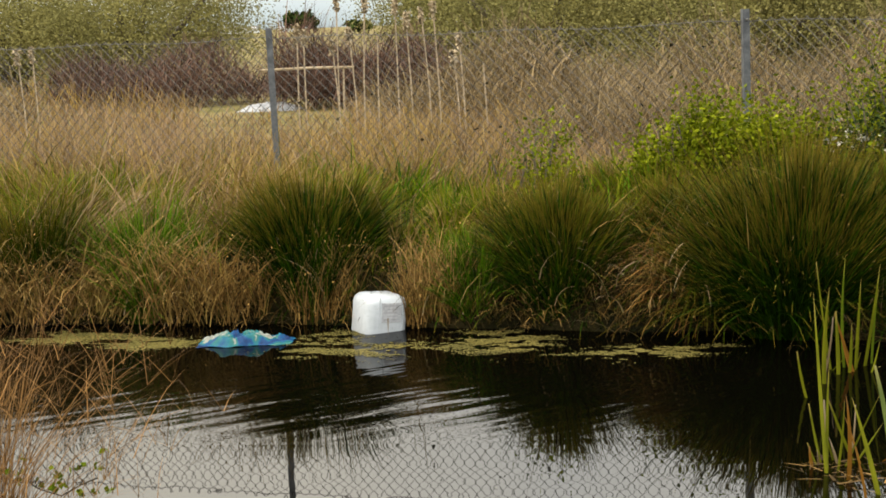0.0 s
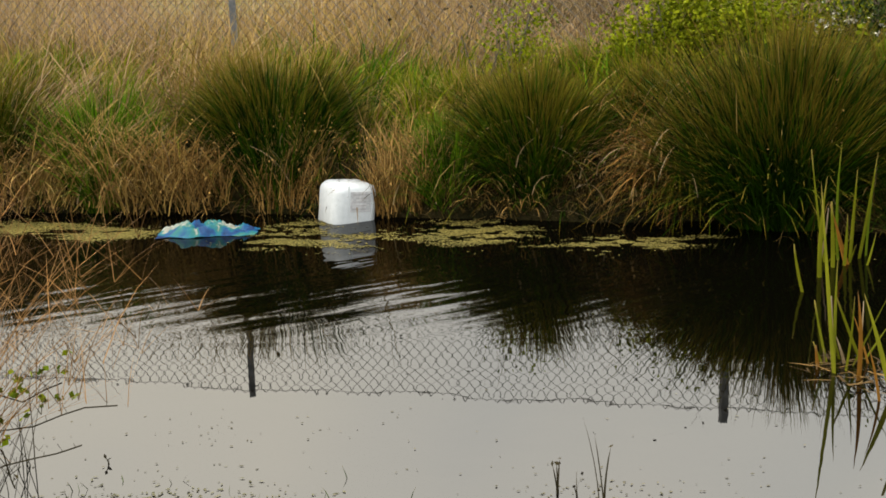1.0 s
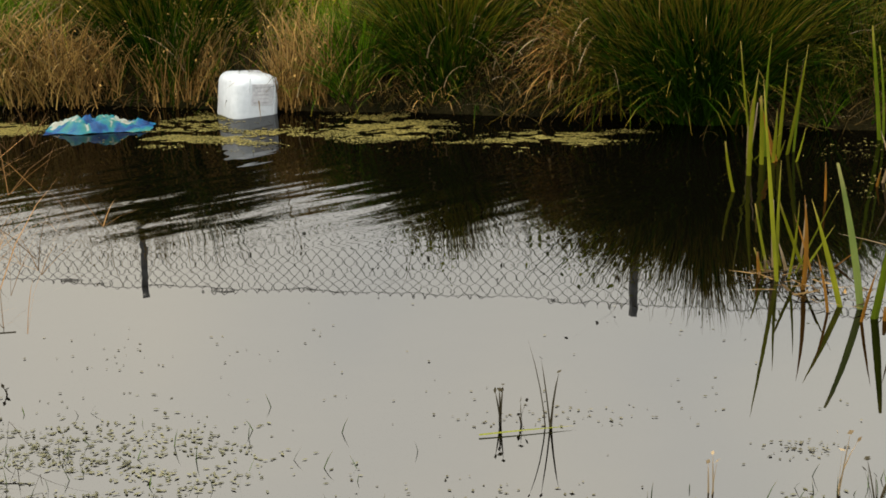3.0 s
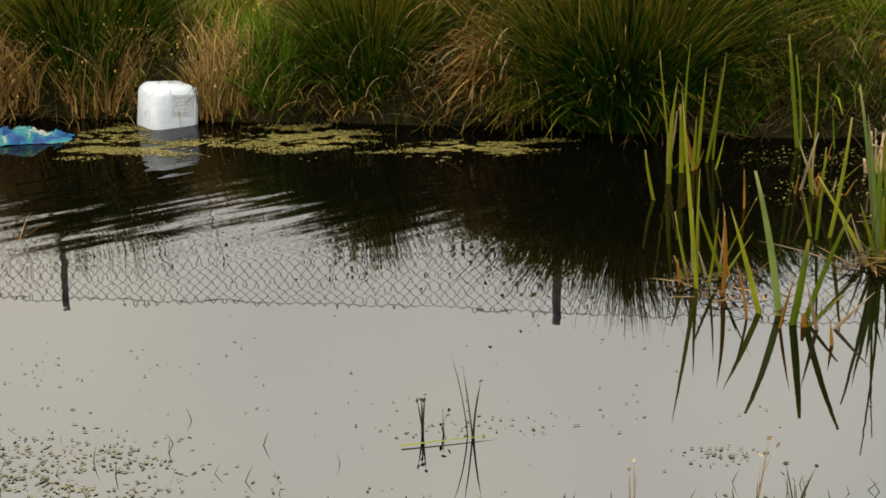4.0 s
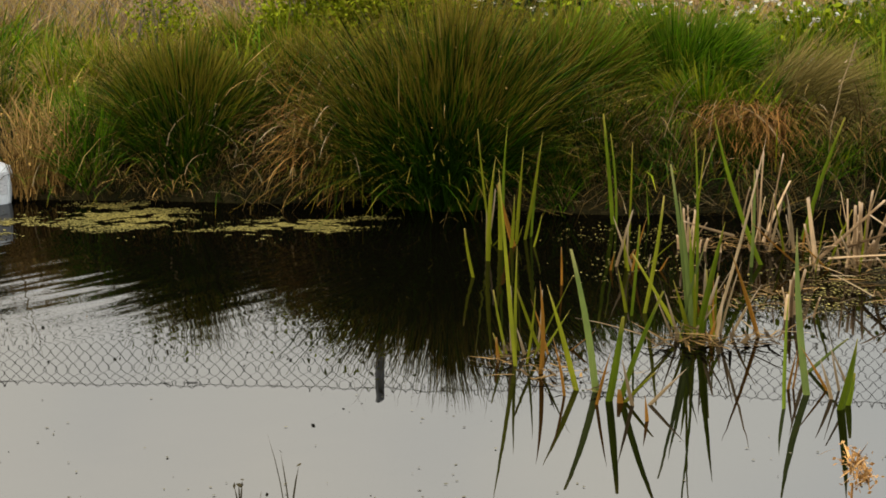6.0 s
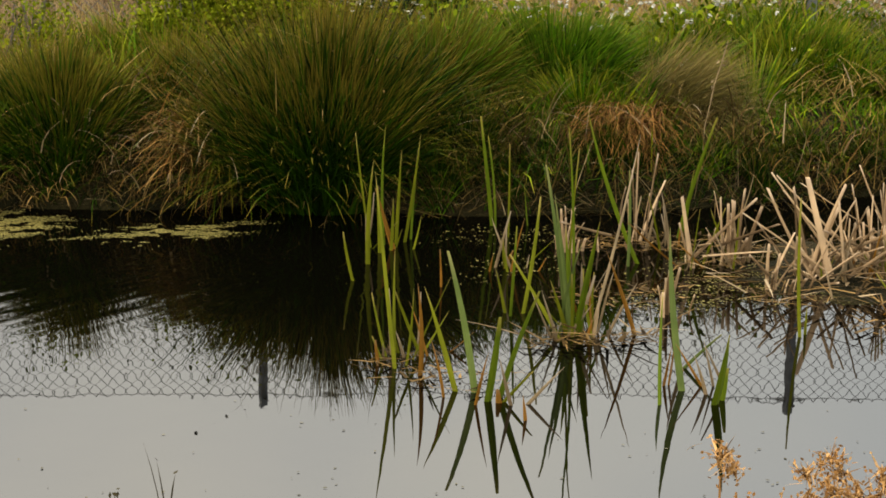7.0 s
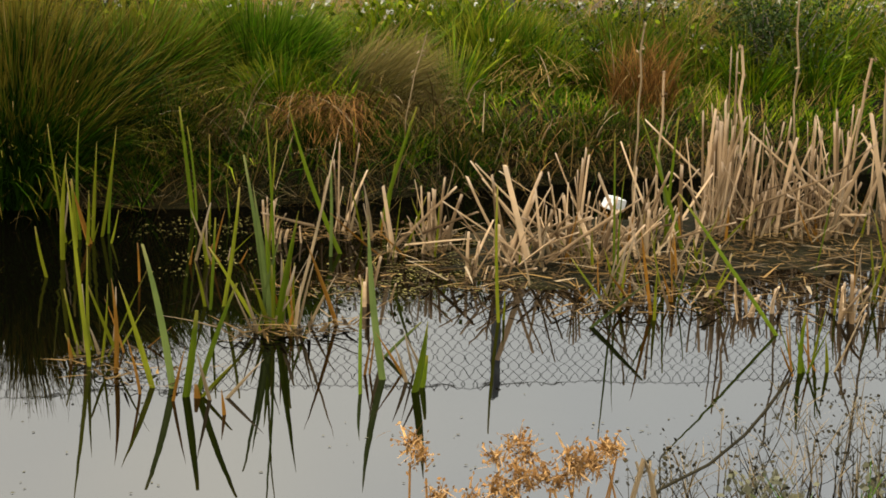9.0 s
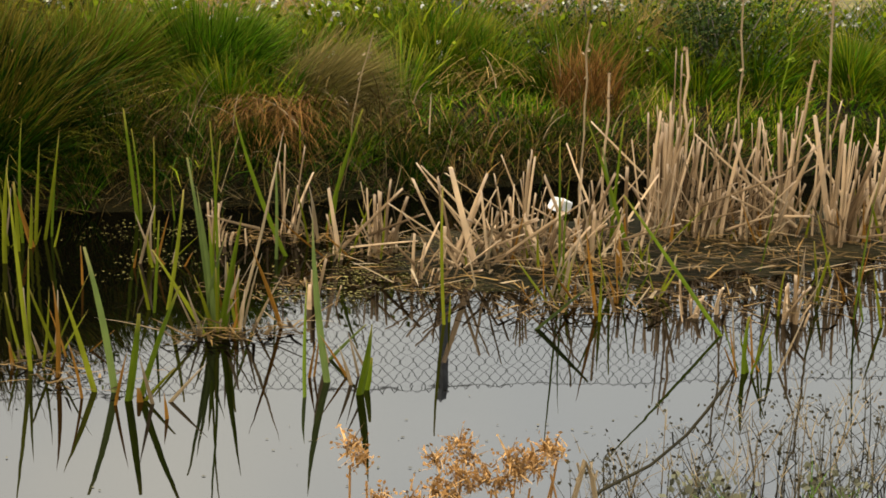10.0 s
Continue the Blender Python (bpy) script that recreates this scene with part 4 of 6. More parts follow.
bare_thicket("brown_thicket", 3.6, 17.5, 1.7, 1.4, 1.65, 4600, BROWNTWIG, "tall pale brown weeds behind the fence", 87, 0.010)
bare_thicket("brown_thicket", 0.4, 14.0, 0.9, 0.8, 1.05, 2000, BROWNTWIG, "brown dead weeds close behind the fence", 88, 0.008)
bare_thicket("brown_thicket", 2.6, 13.0, 1.1, 0.8, 1.15, 2400, BROWNTWIG, "dead weeds close behind the fence", 89, 0.008)
bare_thicket("brown_thicket", -9.5, 21.0, 2.0, 1.5, 1.25, 3000, BROWNTWIG, "pale brown dead weeds in the marsh", 90, 0.014)


def tree(name, x, y, trunk_h, crown_r, crown_h, leaves, size, mat, label, seed, limbs=9, z=None):
    z = float(ground_z(x, y)) if z is None else z
    t = thing(name, x, y, z, label, "tree")
    g = np.random.default_rng(seed)
    bm = bmesh.new()
    rad = 0.05 * crown_r
    tube(bm, [(0, 0, -0.1), (0.05 * crown_r, 0, trunk_h * 0.6), (0, 0.04 * crown_r, trunk_h + 0.2 * crown_h)], rad * 1.5, 8)
    ends = []
    for k in range(limbs):
        a = 2 * math.pi * k / limbs + g.uniform(-0.3, 0.3)
        e = Vector((math.cos(a) * crown_r * g.uniform(0.4, 0.85), math.sin(a) * crown_r * g.uniform(0.4, 0.85), trunk_h + crown_h * g.uniform(0.2, 0.85)))
        tube(bm, [(0, 0, trunk_h * g.uniform(0.5, 0.95)), e * 0.5 + Vector((0, 0, trunk_h * 0.45)), e], rad * 0.5, 5)
        ends.append(e)
    part("trunk", bm, BARK, t)
    b = Blades(seed)
    ends = np.array([[*e] for e in ends]) + [x, y, z]
    cen = ends[g.integers(0, limbs, leaves)] + g.normal(0, 1, (leaves, 3)) * [crown_r * 0.24, crown_r * 0.24, crown_h * 0.2]
    b.leaves(cen, size * g.uniform(0.5, 1.4, leaves), 0)
    b.under("crown", [mat], t)
    return t


for tx_, ty_, lv, sd, lb in ((-10.3, 36, 6000, 91, "olive-green willow bush coming into leaf"), (-13.6, 37, 5000, 92, "spreading olive willow at the marsh edge"), (-2.3, 36, 4000, 90, "grey-olive scrub behind dead cattails"), (-0.6, 33, 5000, 93, "olive scrub willow behind brown weeds"), (2.6, 31, 6000, 94, "dense olive scrub willow behind brown weeds"), (5.8, 30, 6000, 97, "wide olive scrub willow behind brown weeds"), (8.8, 28, 5000, 98, "olive scrub willow at the marsh edge")):
    tree("willow_tree", tx_, ty_, 0.35, 2.6, 2.3, int(lv * 10), 0.036, OLIVE, lb, sd, 16)
tree("far_tree", -46, 250, 1.2, 2.2, 2.0, 1500, 0.6, DARKLEAF, "dark distant tree on the horizon", 95)
tree("far_tree", -38, 260, 0.6, 1.6, 1.2, 1200, 0.6, DARKLEAF, "small dark distant tree on the horizon", 96)
for k in range(9):
    tree("far_tree", -28 + 14 * k + 3 * math.sin(3 * k), 300 + 12 * math.cos(2 * k), 2.5, 7.0, 6.0 + 2 * math.sin(k), 900, 1.1, DARKLEAF, "hazy distant tree in a far row", 100 + k, 6)


def far_shed(x, y, w, d, h, label):
    t = thing("farm_building", x, y, float(ground_z(x, y)), label, "building")
    bm = bmesh.new()
    bmesh.ops.create_cube(bm, size=1, matrix=Matrix.Translation((0, 0, h / 2)) @ Matrix.Diagonal((w, d, h, 1)))
    part("wall", bm, WHITEWALL, t)
    bm = bmesh.new()
    a = [bm.verts.new(v) for v in ((-w / 2 - 0.4, -d / 2 - 0.4, h), (w / 2 + 0.4, -d / 2 - 0.4, h), (w / 2 + 0.4, d / 2 + 0.4, h), (-w / 2 - 0.4, d / 2 + 0.4, h))]
    r = [bm.verts.new((-w / 2 - 0.4, 0, h + 1.0)), bm.verts.new((w / 2 + 0.4, 0, h + 1.0))]
    for f in ((a[0], a[1], r[1], r[0]), (a[2], a[3], r[0], r[1]), (a[1], a[2], r[1]), (a[3], a[0], r[0]), (a[3], a[2], a[1], a[0])):
        bm.faces.new(f)
    part("roof", bm, ROOF, t)
    for i in range(3):
        bm = bmesh.new()
        bmesh.ops.create_cube(bm, size=1, matrix=Matrix.Translation((w * (i - 1) * 0.3, -d / 2 - 0.03, h * 0.5)) @ Matrix.Diagonal((w * 0.12, 0.06, h * 0.35, 1)))
        part("window", bm, ROOF, t)


far_shed(-134, 600, 15, 8, 1.7, "low white farm building on the horizon")
far_shed(-116, 610, 8, 7, 1.3, "small white shed on the horizon")


# ---- dead cattails and a rail behind the fence ----
def dead_cattail(x, y, height, seed, head=True):
    z = float(ground_z(x, y))
    t = thing("dead_cattail", x, y, z, "tall dead cattail stalk with fluffy seed head", "cattail", "dead cattails behind the fence")
    g = np.random.default_rng(seed)
    tip = (g.normal(0, 0.05), g.normal(0, 0.05), height)
    bm = bmesh.new()
    tube(bm, [(0, 0, -0.05), (tip[0] * 0.3, tip[1] * 0.3, height * 0.5), tip], 0.008, 5)
    part("stalk", bm, OLDWOOD, t)
    if head:
        b = Blades(seed)
        n = 130
        c = np.array([x, y, z]) + np.array(tip) + np.stack([g.normal(0, 0.014, n), g.normal(0, 0.014, n), g.uniform(-0.17, 0.0, n)], -1)
        b.leaves(c, 0.028, 0)
        b.under("seed_head", [FLUFF], t)
    return t


for k, (x, y, h) in enumerate([(-2.65, 15.25, 1.38), (-2.62, 15.50, 1.34), (-2.43, 16.46, 1.73), (-2.17, 16.09, 1.37), (-1.99, 15.26, 1.65), (-1.92, 15.84, 1.26), (-1.71, 15.91, 1.65), (-1.50, 15.37, 1.48), (-1.41, 16.35, 1.57), (-1.21, 15.29, 1.57), (-1.06, 15.77, 1.09), (-1.02, 15.98, 1.28), (-5.69, 15.83, 1.23), (-5.65, 16.10, 1.26), (-0.82, 16.35, 0.98), (-2.46, 16.73, 1.27)]):
    dead_cattail(x, y, h, 130 + k, k not in (5, 14))
rail = thing("wooden_rail", -4.13, 24.0, 0.42, "pale weathered rail on two stakes in the marsh", "rail")
bm = bmesh.new()
tube(bm, [(-0.75, 0.10, 0.70), (0.0, 0.0, 0.72), (0.75, -0.07, 0.71)], 0.022, 6)
part("bar", bm, OLDWOOD, rail)
for sx in (-0.6, 0.55):
    bm = bmesh.new()
    tube(bm, [(sx, 0.03, -0.1), (sx + 0.02, 0.03, 0.72)], 0.018, 6)
    part("stake", bm, OLDWOOD, rail)


# ---- wild white flowers on the bank ----
def white_flower(x, y, height, blooms, seed):
    z = float(ground_z(x, y))
    t = thing("white_wildflower", x, y, z, "leafy wildflower with small white blooms on the bank", "wildflower", "white flowers on the bank")
    b = Blades(seed)
    g = b.r
    n = 6
    tips = b.ribbons(np.tile([x, y, z], (n, 1)) + g.normal(0, 0.03, (n, 3)) * [1, 1, 0], g.uniform(-3, 3, n), g.uniform(0, 0.4, n), height * g.uniform(0.7, 1.05, n), 0.008, g.uniform(0, 0.4, n), 4)
    b.leaves(np.repeat(tips, 6, 0) * [1, 1, 0.8] + g.normal(0, 0.06, (n * 6, 3)) + [0, 0, 0.1], 0.03, 0)
    b.under("stem_tuft", [GRASS], t)
    b = Blades(seed + 40)
    cen = tips[g.integers(0, n, blooms)] + g.normal(0, 0.035, (blooms, 3))
    b.leaves(np.repeat(cen, 4, 0) + g.normal(0, 0.008, (blooms * 4, 3)), 0.020, 0, flat=0.5, long=1.3)
    b.under("bloom_spray", [PETAL], t, "white four-petalled blooms")
    return t


fg = np.random.default_rng(5)
white_flower(2.0, 9.35, 0.46, 26, 200)
for k in range(46):
    x = 2.0 + 5.4 * (k + fg.uniform(0, 1)) / 46
    y = float(bank_y(x)) + fg.uniform(1.15, 1.75)
    white_flower(x, y, fg.uniform(0.46, 0.62), int(fg.integers(4, 11)), 201 + k)
for k in range(6):
    white_flower(2.9 + 0.7 * k, float(bank_y(2.9 + 0.7 * k)) + 1.0, 0.3, 3, 250 + k)


# ---- container and bag at the far bank ----
def rounded_box(sx, sy, sz, r, cuts=0):
    bm = bmesh.new()
    bmesh.ops.create_cube(bm, size=1, matrix=Matrix.Diagonal((sx, sy, sz, 1)))
    bmesh.ops.bevel(bm, geom=bm.edges[:], offset=r, segments=5, profile=0.5, affect="EDGES")
    return bm


can = thing("plastic_container", -0.945, 8.36, 0.075, "milky white plastic container floating upright at the bank", "container")
can.rotation_euler = (radians(2), radians(5), radians(33))
bm = rounded_box(0.262, 0.238, 0.28, 0.055)
for v in bm.verts:
    bulge = 1 + 0.05 * (1 - (v.co.z / 0.14) ** 2)
    v.co.x *= bulge
    v.co.y *= bulge
body = part("body", bm, HDPE, can)
for p_ in body.data.polygons:
    p_.use_smooth = True
bm = rounded_box(0.125, 0.006, 0.115, 0.0025)
bmesh.ops.translate(bm, verts=bm.verts, vec=(0.02, -0.1235, 0.045))
lab = part("label", bm, LABEL, can, "faded grey-white paper label")
for i in range(5):
    bm = bmesh.new()
    bmesh.ops.create_cube(bm, size=1, matrix=Matrix.Translation((0.0 + 0.012 * (i % 2) + 0.01, -0.1275, 0.085 - 0.02 * i)) @ Matrix.Diagonal((0.085 - 0.02 * (i % 2), 0.002, 0.008, 1)))
    part("print_bar", bm, PRINT, lab)
for sx in (-0.055, 0.092):
    bm = rounded_box(0.006, 0.008, 0.19, 0.002)
    bmesh.ops.translate(bm, verts=bm.verts, vec=(sx, -0.122, 0.04))
    part("moulded_rib", bm, HDPE, can)

bag = thing("plastic_bag", -1.66, 8.04, 0.0, "crumpled blue, teal and white plastic bag floating in duckweed", "plastic bag")
bm = bmesh.new()
bmesh.ops.create_grid(bm, x_segments=60, y_segments=34, size=0.5)
for v in bm.verts:
    u, w = v.co.x * 2, v.co.y * 2
    edge = max(0.0, 1 - (abs(u) ** 2.4 + abs(w) ** 2.2))
    q = Vector((u * 3.2, w * 3.2, 4.0))
    crumple = noise.noise(q * 0.7) * 0.045 + noise.noise(q * 1.7) * 0.016 + abs(noise.noise(q * 2.9)) * 0.026 - abs(noise.noise(q * 5.1)) * 0.012
    v.co.x = u * 0.265 * (1 + 0.12 * noise.noise(Vector((w * 2, 1, 1))))
    v.co.y = w * 0.125 * (1 - 0.3 * u) * (1 + 0.35 * noise.noise(Vector((u * 2, 5, 1))))
    v.co.z = 0.004 + edge ** 0.6 * (0.026 - 0.010 * u + crumple * 1.5) + 0.006 * noise.noise(q * 1.3)
    v.co.z = max(v.co.z, -0.01)
sheet = part("film", bm, BAG, bag)
for p_ in sheet.data.polygons:
    p_.use_smooth = True

# white foam lump among the stubble
bm = rounded_box(0.12, 0.06, 0.06, 0.004)
for v in bm.verts:
    v.co += Vector(v.co).normalized() * 0.012 * noise.noise(v.co * 30)
foam = tagged(part("foam_block", bm, WHITEFOAM, None), "broken white foam block lying on reed stubble", "litter")
foam.location, foam.rotation_euler = (3.98, 6.6, 0.14), (0.2, 0.25, 0.5)


# ---- cattails in the water ----
def leaf(parent, base, tip, width, mat):
    """One strap leaf: V-shaped section, tapering, slightly bowed, with its root under the water."""
    b0, t0 = Vector((base[0], base[1], -0.06)), Vector(tip)
    d = t0 - b0
    b0 = b0 - Vector((d.x, d.y, 0)) * (0.06 / max(0.2, d.z))
    g = np.random.default_rng(int(abs(base[0] * 7919 + tip[0] * 104729)))
    bow = Vector((g.normal(0, 0.016), g.normal(0, 0.014), 0)) * d.length
    blunt = 0.6 if g.uniform() < 0.4 else 0.95
    side = Vector((1, g.uniform(-0.7, 0.7), 0)).normalized()
    deep = side.cross(d.normalized()) * width * 0.22
    bm = bmesh.new()
    uv = bm.loops.layers.uv.new("along")
    rows_, n = [], 9
    for k in range(n):
        f = k / (n - 1)
        c = b0 + d * f + bow * (4 * f * (1 - f))
        w = width * 0.54 * (1.0 - blunt * max(0.0, (f - 0.4) / 0.6) ** 1.6)
        fold = deep * (1 - f * 0.6)
        rows_.append([bm.verts.new(v - parent.location) for v in (c - side * w, c + fold, c + side * w, c - fold * 0.4)])
    for k in range(n - 1):
        for j in range(4):
            f = bm.faces.new((rows_[k][j], rows_[k][(j + 1) % 4], rows_[k + 1][(j + 1) % 4], rows_[k + 1][j]))
            for lp, fv in zip(f.loops, (k, k, k + 1, k + 1)):
                lp[uv].uv = (0.5, fv / (n - 1))
    bm.faces.new(rows_[-1])
    return part("leaf", bm, mat, parent)


def dead_shreds(parent, n, spread, seed):
    """Short bent dead leaves about the foot of a clump."""
    g = np.random.default_rng(seed)
    for k in range(int(1.5 * n)):
        x, y = parent.location.x + g.uniform(-1, 1) * spread, parent.location.y + g.uniform(-0.5, 0.5) * spread
        h = g.uniform(0.05, 0.30)
        leaf(parent, (x, y), (x + g.normal(0, 0.10), y + g.normal(0, 0.05), h), g.uniform(0.008, 0.016), (LEAF_T, LEAF_O, LEAF_T, LEAF_Y)[int(g.integers(0, 4))])


clump = thing("cattail_clump", 1.54, 7.07, 0.0, "yellow-green cattail leaves rising from the open water", "cattail", "cattails in the pond")
leaf(clump, (1.467, 7.104), (1.391, 7.118, 0.536), 0.012, LEAF_Y)
leaf(clump, (1.395, 6.791), (1.419, 6.786, 0.465), 0.019, LEAF_Y)
leaf(clump, (1.541, 7.145), (1.545, 7.144, 0.565), 0.013, LEAF_G)
leaf(clump, (1.591, 7.133), (1.619, 7.127, 0.449), 0.015, LEAF_Y)
leaf(clump, (1.641, 7.180), (1.722, 7.162, 0.510), 0.016, LEAF_Y)
leaf(clump, (1.686, 7.229), (1.719, 7.222, 0.376), 0.015, LEAF_G)
leaf(clump, (1.483, 6.987), (1.471, 6.989, 0.312), 0.018, LEAF_Y)
leaf(clump, (1.543, 7.029), (1.558, 7.026, 0.249), 0.015, LEAF_Y)
dead_shreds(clump, 5, 0.12, 900)
clump = thing("cattail_clump", 1.29, 5.42, 0.0, "thin yellow cattail leaves with bent orange ones in water", "cattail", "cattails in the pond")
leaf(clump, (1.276, 6.516), (1.221, 6.525, 0.215), 0.013, LEAF_Y)
leaf(clump, (1.193, 5.289), (1.190, 5.650, 0.644), 0.014, LEAF_Y)
leaf(clump, (1.201, 5.321), (1.230, 5.463, 0.393), 0.013, LEAF_Y)
leaf(clump, (1.236, 5.312), (1.270, 5.305, 0.282), 0.009, LEAF_Y)
leaf(clump, (1.255, 5.188), (1.251, 5.189, 0.331), 0.016, LEAF_O)
leaf(clump, (1.336, 4.997), (1.256, 5.187, 0.327), 0.019, LEAF_Y)
leaf(clump, (1.281, 4.951), (1.233, 4.962, 0.204), 0.010, LEAF_O)
leaf(clump, (1.152, 5.367), (1.134, 5.370, 0.083), 0.013, LEAF_O)
leaf(clump, (1.394, 4.970), (1.354, 5.227, 0.438), 0.022, LEAF_B)
leaf(clump, (1.613, 6.338), (1.607, 6.339, 0.164), 0.009, LEAF_O)
dead_shreds(clump, 8, 0.12, 901)
clump = thing("cattail_clump", 2.00, 6.57, 0.0, "slender green cattail leaves beside dead rush thatch", "cattail", "cattails in the pond")
leaf(clump, (2.136, 7.437), (2.070, 7.454, 0.542), 0.018, LEAF_G)
leaf(clump, (2.131, 7.373), (2.091, 7.384, 0.457), 0.015, LEAF_G)
leaf(clump, (2.146, 7.181), (2.147, 7.181, 0.448), 0.009, LEAF_Y)
leaf(clump, (2.306, 7.397), (2.283, 7.404, 0.197), 0.009, LEAF_G)
leaf(clump, (1.765, 5.897), (1.717, 5.910, 0.183), 0.012, LEAF_Y)
leaf(clump, (1.834, 5.880), (1.960, 6.049, 0.437), 0.015, LEAF_Y)
leaf(clump, (1.776, 5.852), (1.798, 5.846, 0.362), 0.012, LEAF_G)
leaf(clump, (1.866, 5.510), (1.698, 5.742, 0.287), 0.015, LEAF_Y)
dead_shreds(clump, 8, 0.12, 902)
clump = thing("cattail_clump", 1.46, 4.82, 0.0, "broad short green cattail leaves standing in open water", "cattail", "cattails in the pond")
leaf(clump, (1.417, 4.874), (1.445, 4.805, 0.304), 0.024, LEAF_G)
leaf(clump, (1.472, 4.901), (1.605, 4.861, 0.369), 0.025, LEAF_G)
leaf(clump, (1.487, 4.667), (1.474, 4.671, 0.085), 0.015, LEAF_O)
leaf(clump, (1.450, 4.848), (1.443, 4.850, 0.048), 0.022, LEAF_O)
dead_shreds(clump, 3, 0.12, 903)
clump = thing("cattail_clump", 1.96, 5.56, 0.0, "dense fan of green cattail leaves in dead litter", "cattail", "cattails in the pond")
leaf(clump, (1.915, 5.575), (1.861, 5.728, 0.624), 0.019, LEAF_B)
leaf(clump, (1.925, 5.557), (1.874, 5.654, 0.529), 0.019, LEAF_B)
leaf(clump, (1.946, 5.552), (1.947, 5.289, 0.490), 0.022, LEAF_G)
leaf(clump, (1.969, 5.561), (2.009, 5.547, 0.330), 0.019, LEAF_G)
leaf(clump, (1.949, 5.582), (1.904, 5.596, 0.411), 0.022, LEAF_G)
leaf(clump, (1.936, 5.570), (1.907, 5.579, 0.779), 0.010, LEAF_G)
leaf(clump, (1.920, 5.574), (1.948, 5.565, 0.709), 0.009, LEAF_Y)
leaf(clump, (1.899, 5.579), (1.973, 5.554, 0.352), 0.018, LEAF_B)
leaf(clump, (2.165, 5.512), (1.973, 5.369, 0.361), 0.019, LEAF_O)
leaf(clump, (2.026, 5.610), (2.391, 6.075, 0.668), 0.012, LEAF_T)
leaf(clump, (1.848, 5.515), (1.885, 5.503, 0.066), 0.010, LEAF_T)
leaf(clump, (1.963, 5.486), (1.997, 5.474, 0.078), 0.012, LEAF_O)
dead_shreds(clump, 14, 0.12, 904)
clump = thing("cattail_clump", 2.76, 6.80, 0.0, "two long crossing green cattail leaves behind others", "cattail", "cattails in the pond")
leaf(clump, (2.575, 6.561), (2.320, 6.645, 0.686), 0.019, LEAF_G)
leaf(clump, (2.940, 6.995), (3.094, 6.929, 0.585), 0.019, LEAF_G)
leaf(clump, (2.508, 6.523), (2.502, 6.525, 0.432), 0.013, LEAF_B)
leaf(clump, (3.007, 7.105), (3.047, 7.088, 0.308), 0.015, LEAF_G)
dead_shreds(clump, 6, 0.12, 905)
clump = thing("cattail_clump", 2.12, 4.85, 0.0, "broad cut-off green cattail leaves with a fallen one", "cattail", "cattails in the pond")
leaf(clump, (2.091, 4.834), (2.128, 5.126, 0.512), 0.022, LEAF_B)
leaf(clump, (1.970, 4.731), (2.123, 5.135, 0.297), 0.018, LEAF_G)
leaf(clump, (2.139, 4.687), (2.138, 4.566, 0.268), 0.030, LEAF_G)
leaf(clump, (2.179, 4.719), (2.200, 4.710, 0.113), 0.019, LEAF_G)
leaf(clump, (2.191, 5.068), (2.350, 4.998, 0.133), 0.016, LEAF_B)
leaf(clump, (2.173, 5.039), (2.115, 5.062, 0.224), 0.015, LEAF_T)
dead_shreds(clump, 4, 0.12, 906)
clump = thing("cattail_clump", 3.32, 5.51, 0.0, "sparse yellow and green cattail leaves before tan stubble", "cattail", "cattails in the pond")
leaf(clump, (2.768, 5.344), (2.813, 5.504, 0.506), 0.012, LEAF_Y)
leaf(clump, (2.801, 5.374), (2.803, 5.373, 0.113), 0.010, LEAF_Y)
leaf(clump, (3.444, 5.652), (3.415, 5.669, 0.658), 0.013, LEAF_G)
leaf(clump, (3.444, 5.604), (3.440, 5.606, 0.523), 0.012, LEAF_G)
leaf(clump, (3.504, 5.931), (3.485, 5.942, 0.200), 0.013, LEAF_Y)
leaf(clump, (3.503, 5.779), (3.455, 5.806, 0.145), 0.012, LEAF_Y)
leaf(clump, (3.390, 5.262), (3.329, 5.299, 0.361), 0.013, LEAF_O)
leaf(clump, (3.363, 5.187), (3.360, 5.189, 0.208), 0.013, LEAF_Y)
leaf(clump, (3.538, 5.768), (3.548, 5.762, 0.137), 0.012, LEAF_Y)
leaf(clump, (3.076, 5.176), (3.303, 5.034, 0.195), 0.025, LEAF_B)
leaf(clump, (3.733, 5.539), (3.891, 5.430, 0.039), 0.012, LEAF_Y)
dead_shreds(clump, 12, 0.12, 907)
clump = thing("cattail_clump", 3.87, 5.78, 0.0, "long diagonal green cattail leaf among tan stubble", "cattail", "cattails in the pond")
leaf(clump, (3.704, 4.868), (3.329, 5.102, 0.523), 0.019, LEAF_G)
leaf(clump, (4.079, 6.132), (3.862, 6.261, 0.634), 0.018, LEAF_G)
leaf(clump, (4.057, 6.255), (4.083, 6.239, 0.617), 0.013, LEAF_G)
leaf(clump, (4.132, 6.352), (4.057, 6.398, 0.455), 0.015, LEAF_B)
leaf(clump, (3.577, 5.376), (3.622, 5.347, 0.239), 0.010, LEAF_G)
leaf(clump, (3.716, 5.469), (3.779, 5.427, 0.126), 0.012, LEAF_G)
leaf(clump, (3.810, 5.993), (3.729, 6.041, 0.353), 0.010, LEAF_T)
dead_shreds(clump, 10, 0.12, 908)
clump = thing("cattail_clump", 3.54, 4.47, 0.0, "small spreading green cattail shoot in the water", "cattail", "cattails in the pond")
leaf(clump, (3.509, 4.441), (3.508, 4.442, 0.211), 0.016, LEAF_G)
leaf(clump, (3.532, 4.433), (3.595, 4.383, 0.161), 0.010, LEAF_G)
leaf(clump, (3.517, 4.486), (3.443, 4.540, 0.159), 0.010, LEAF_G)
leaf(clump, (3.524, 4.449), (3.481, 4.481, 0.141), 0.012, LEAF_G)
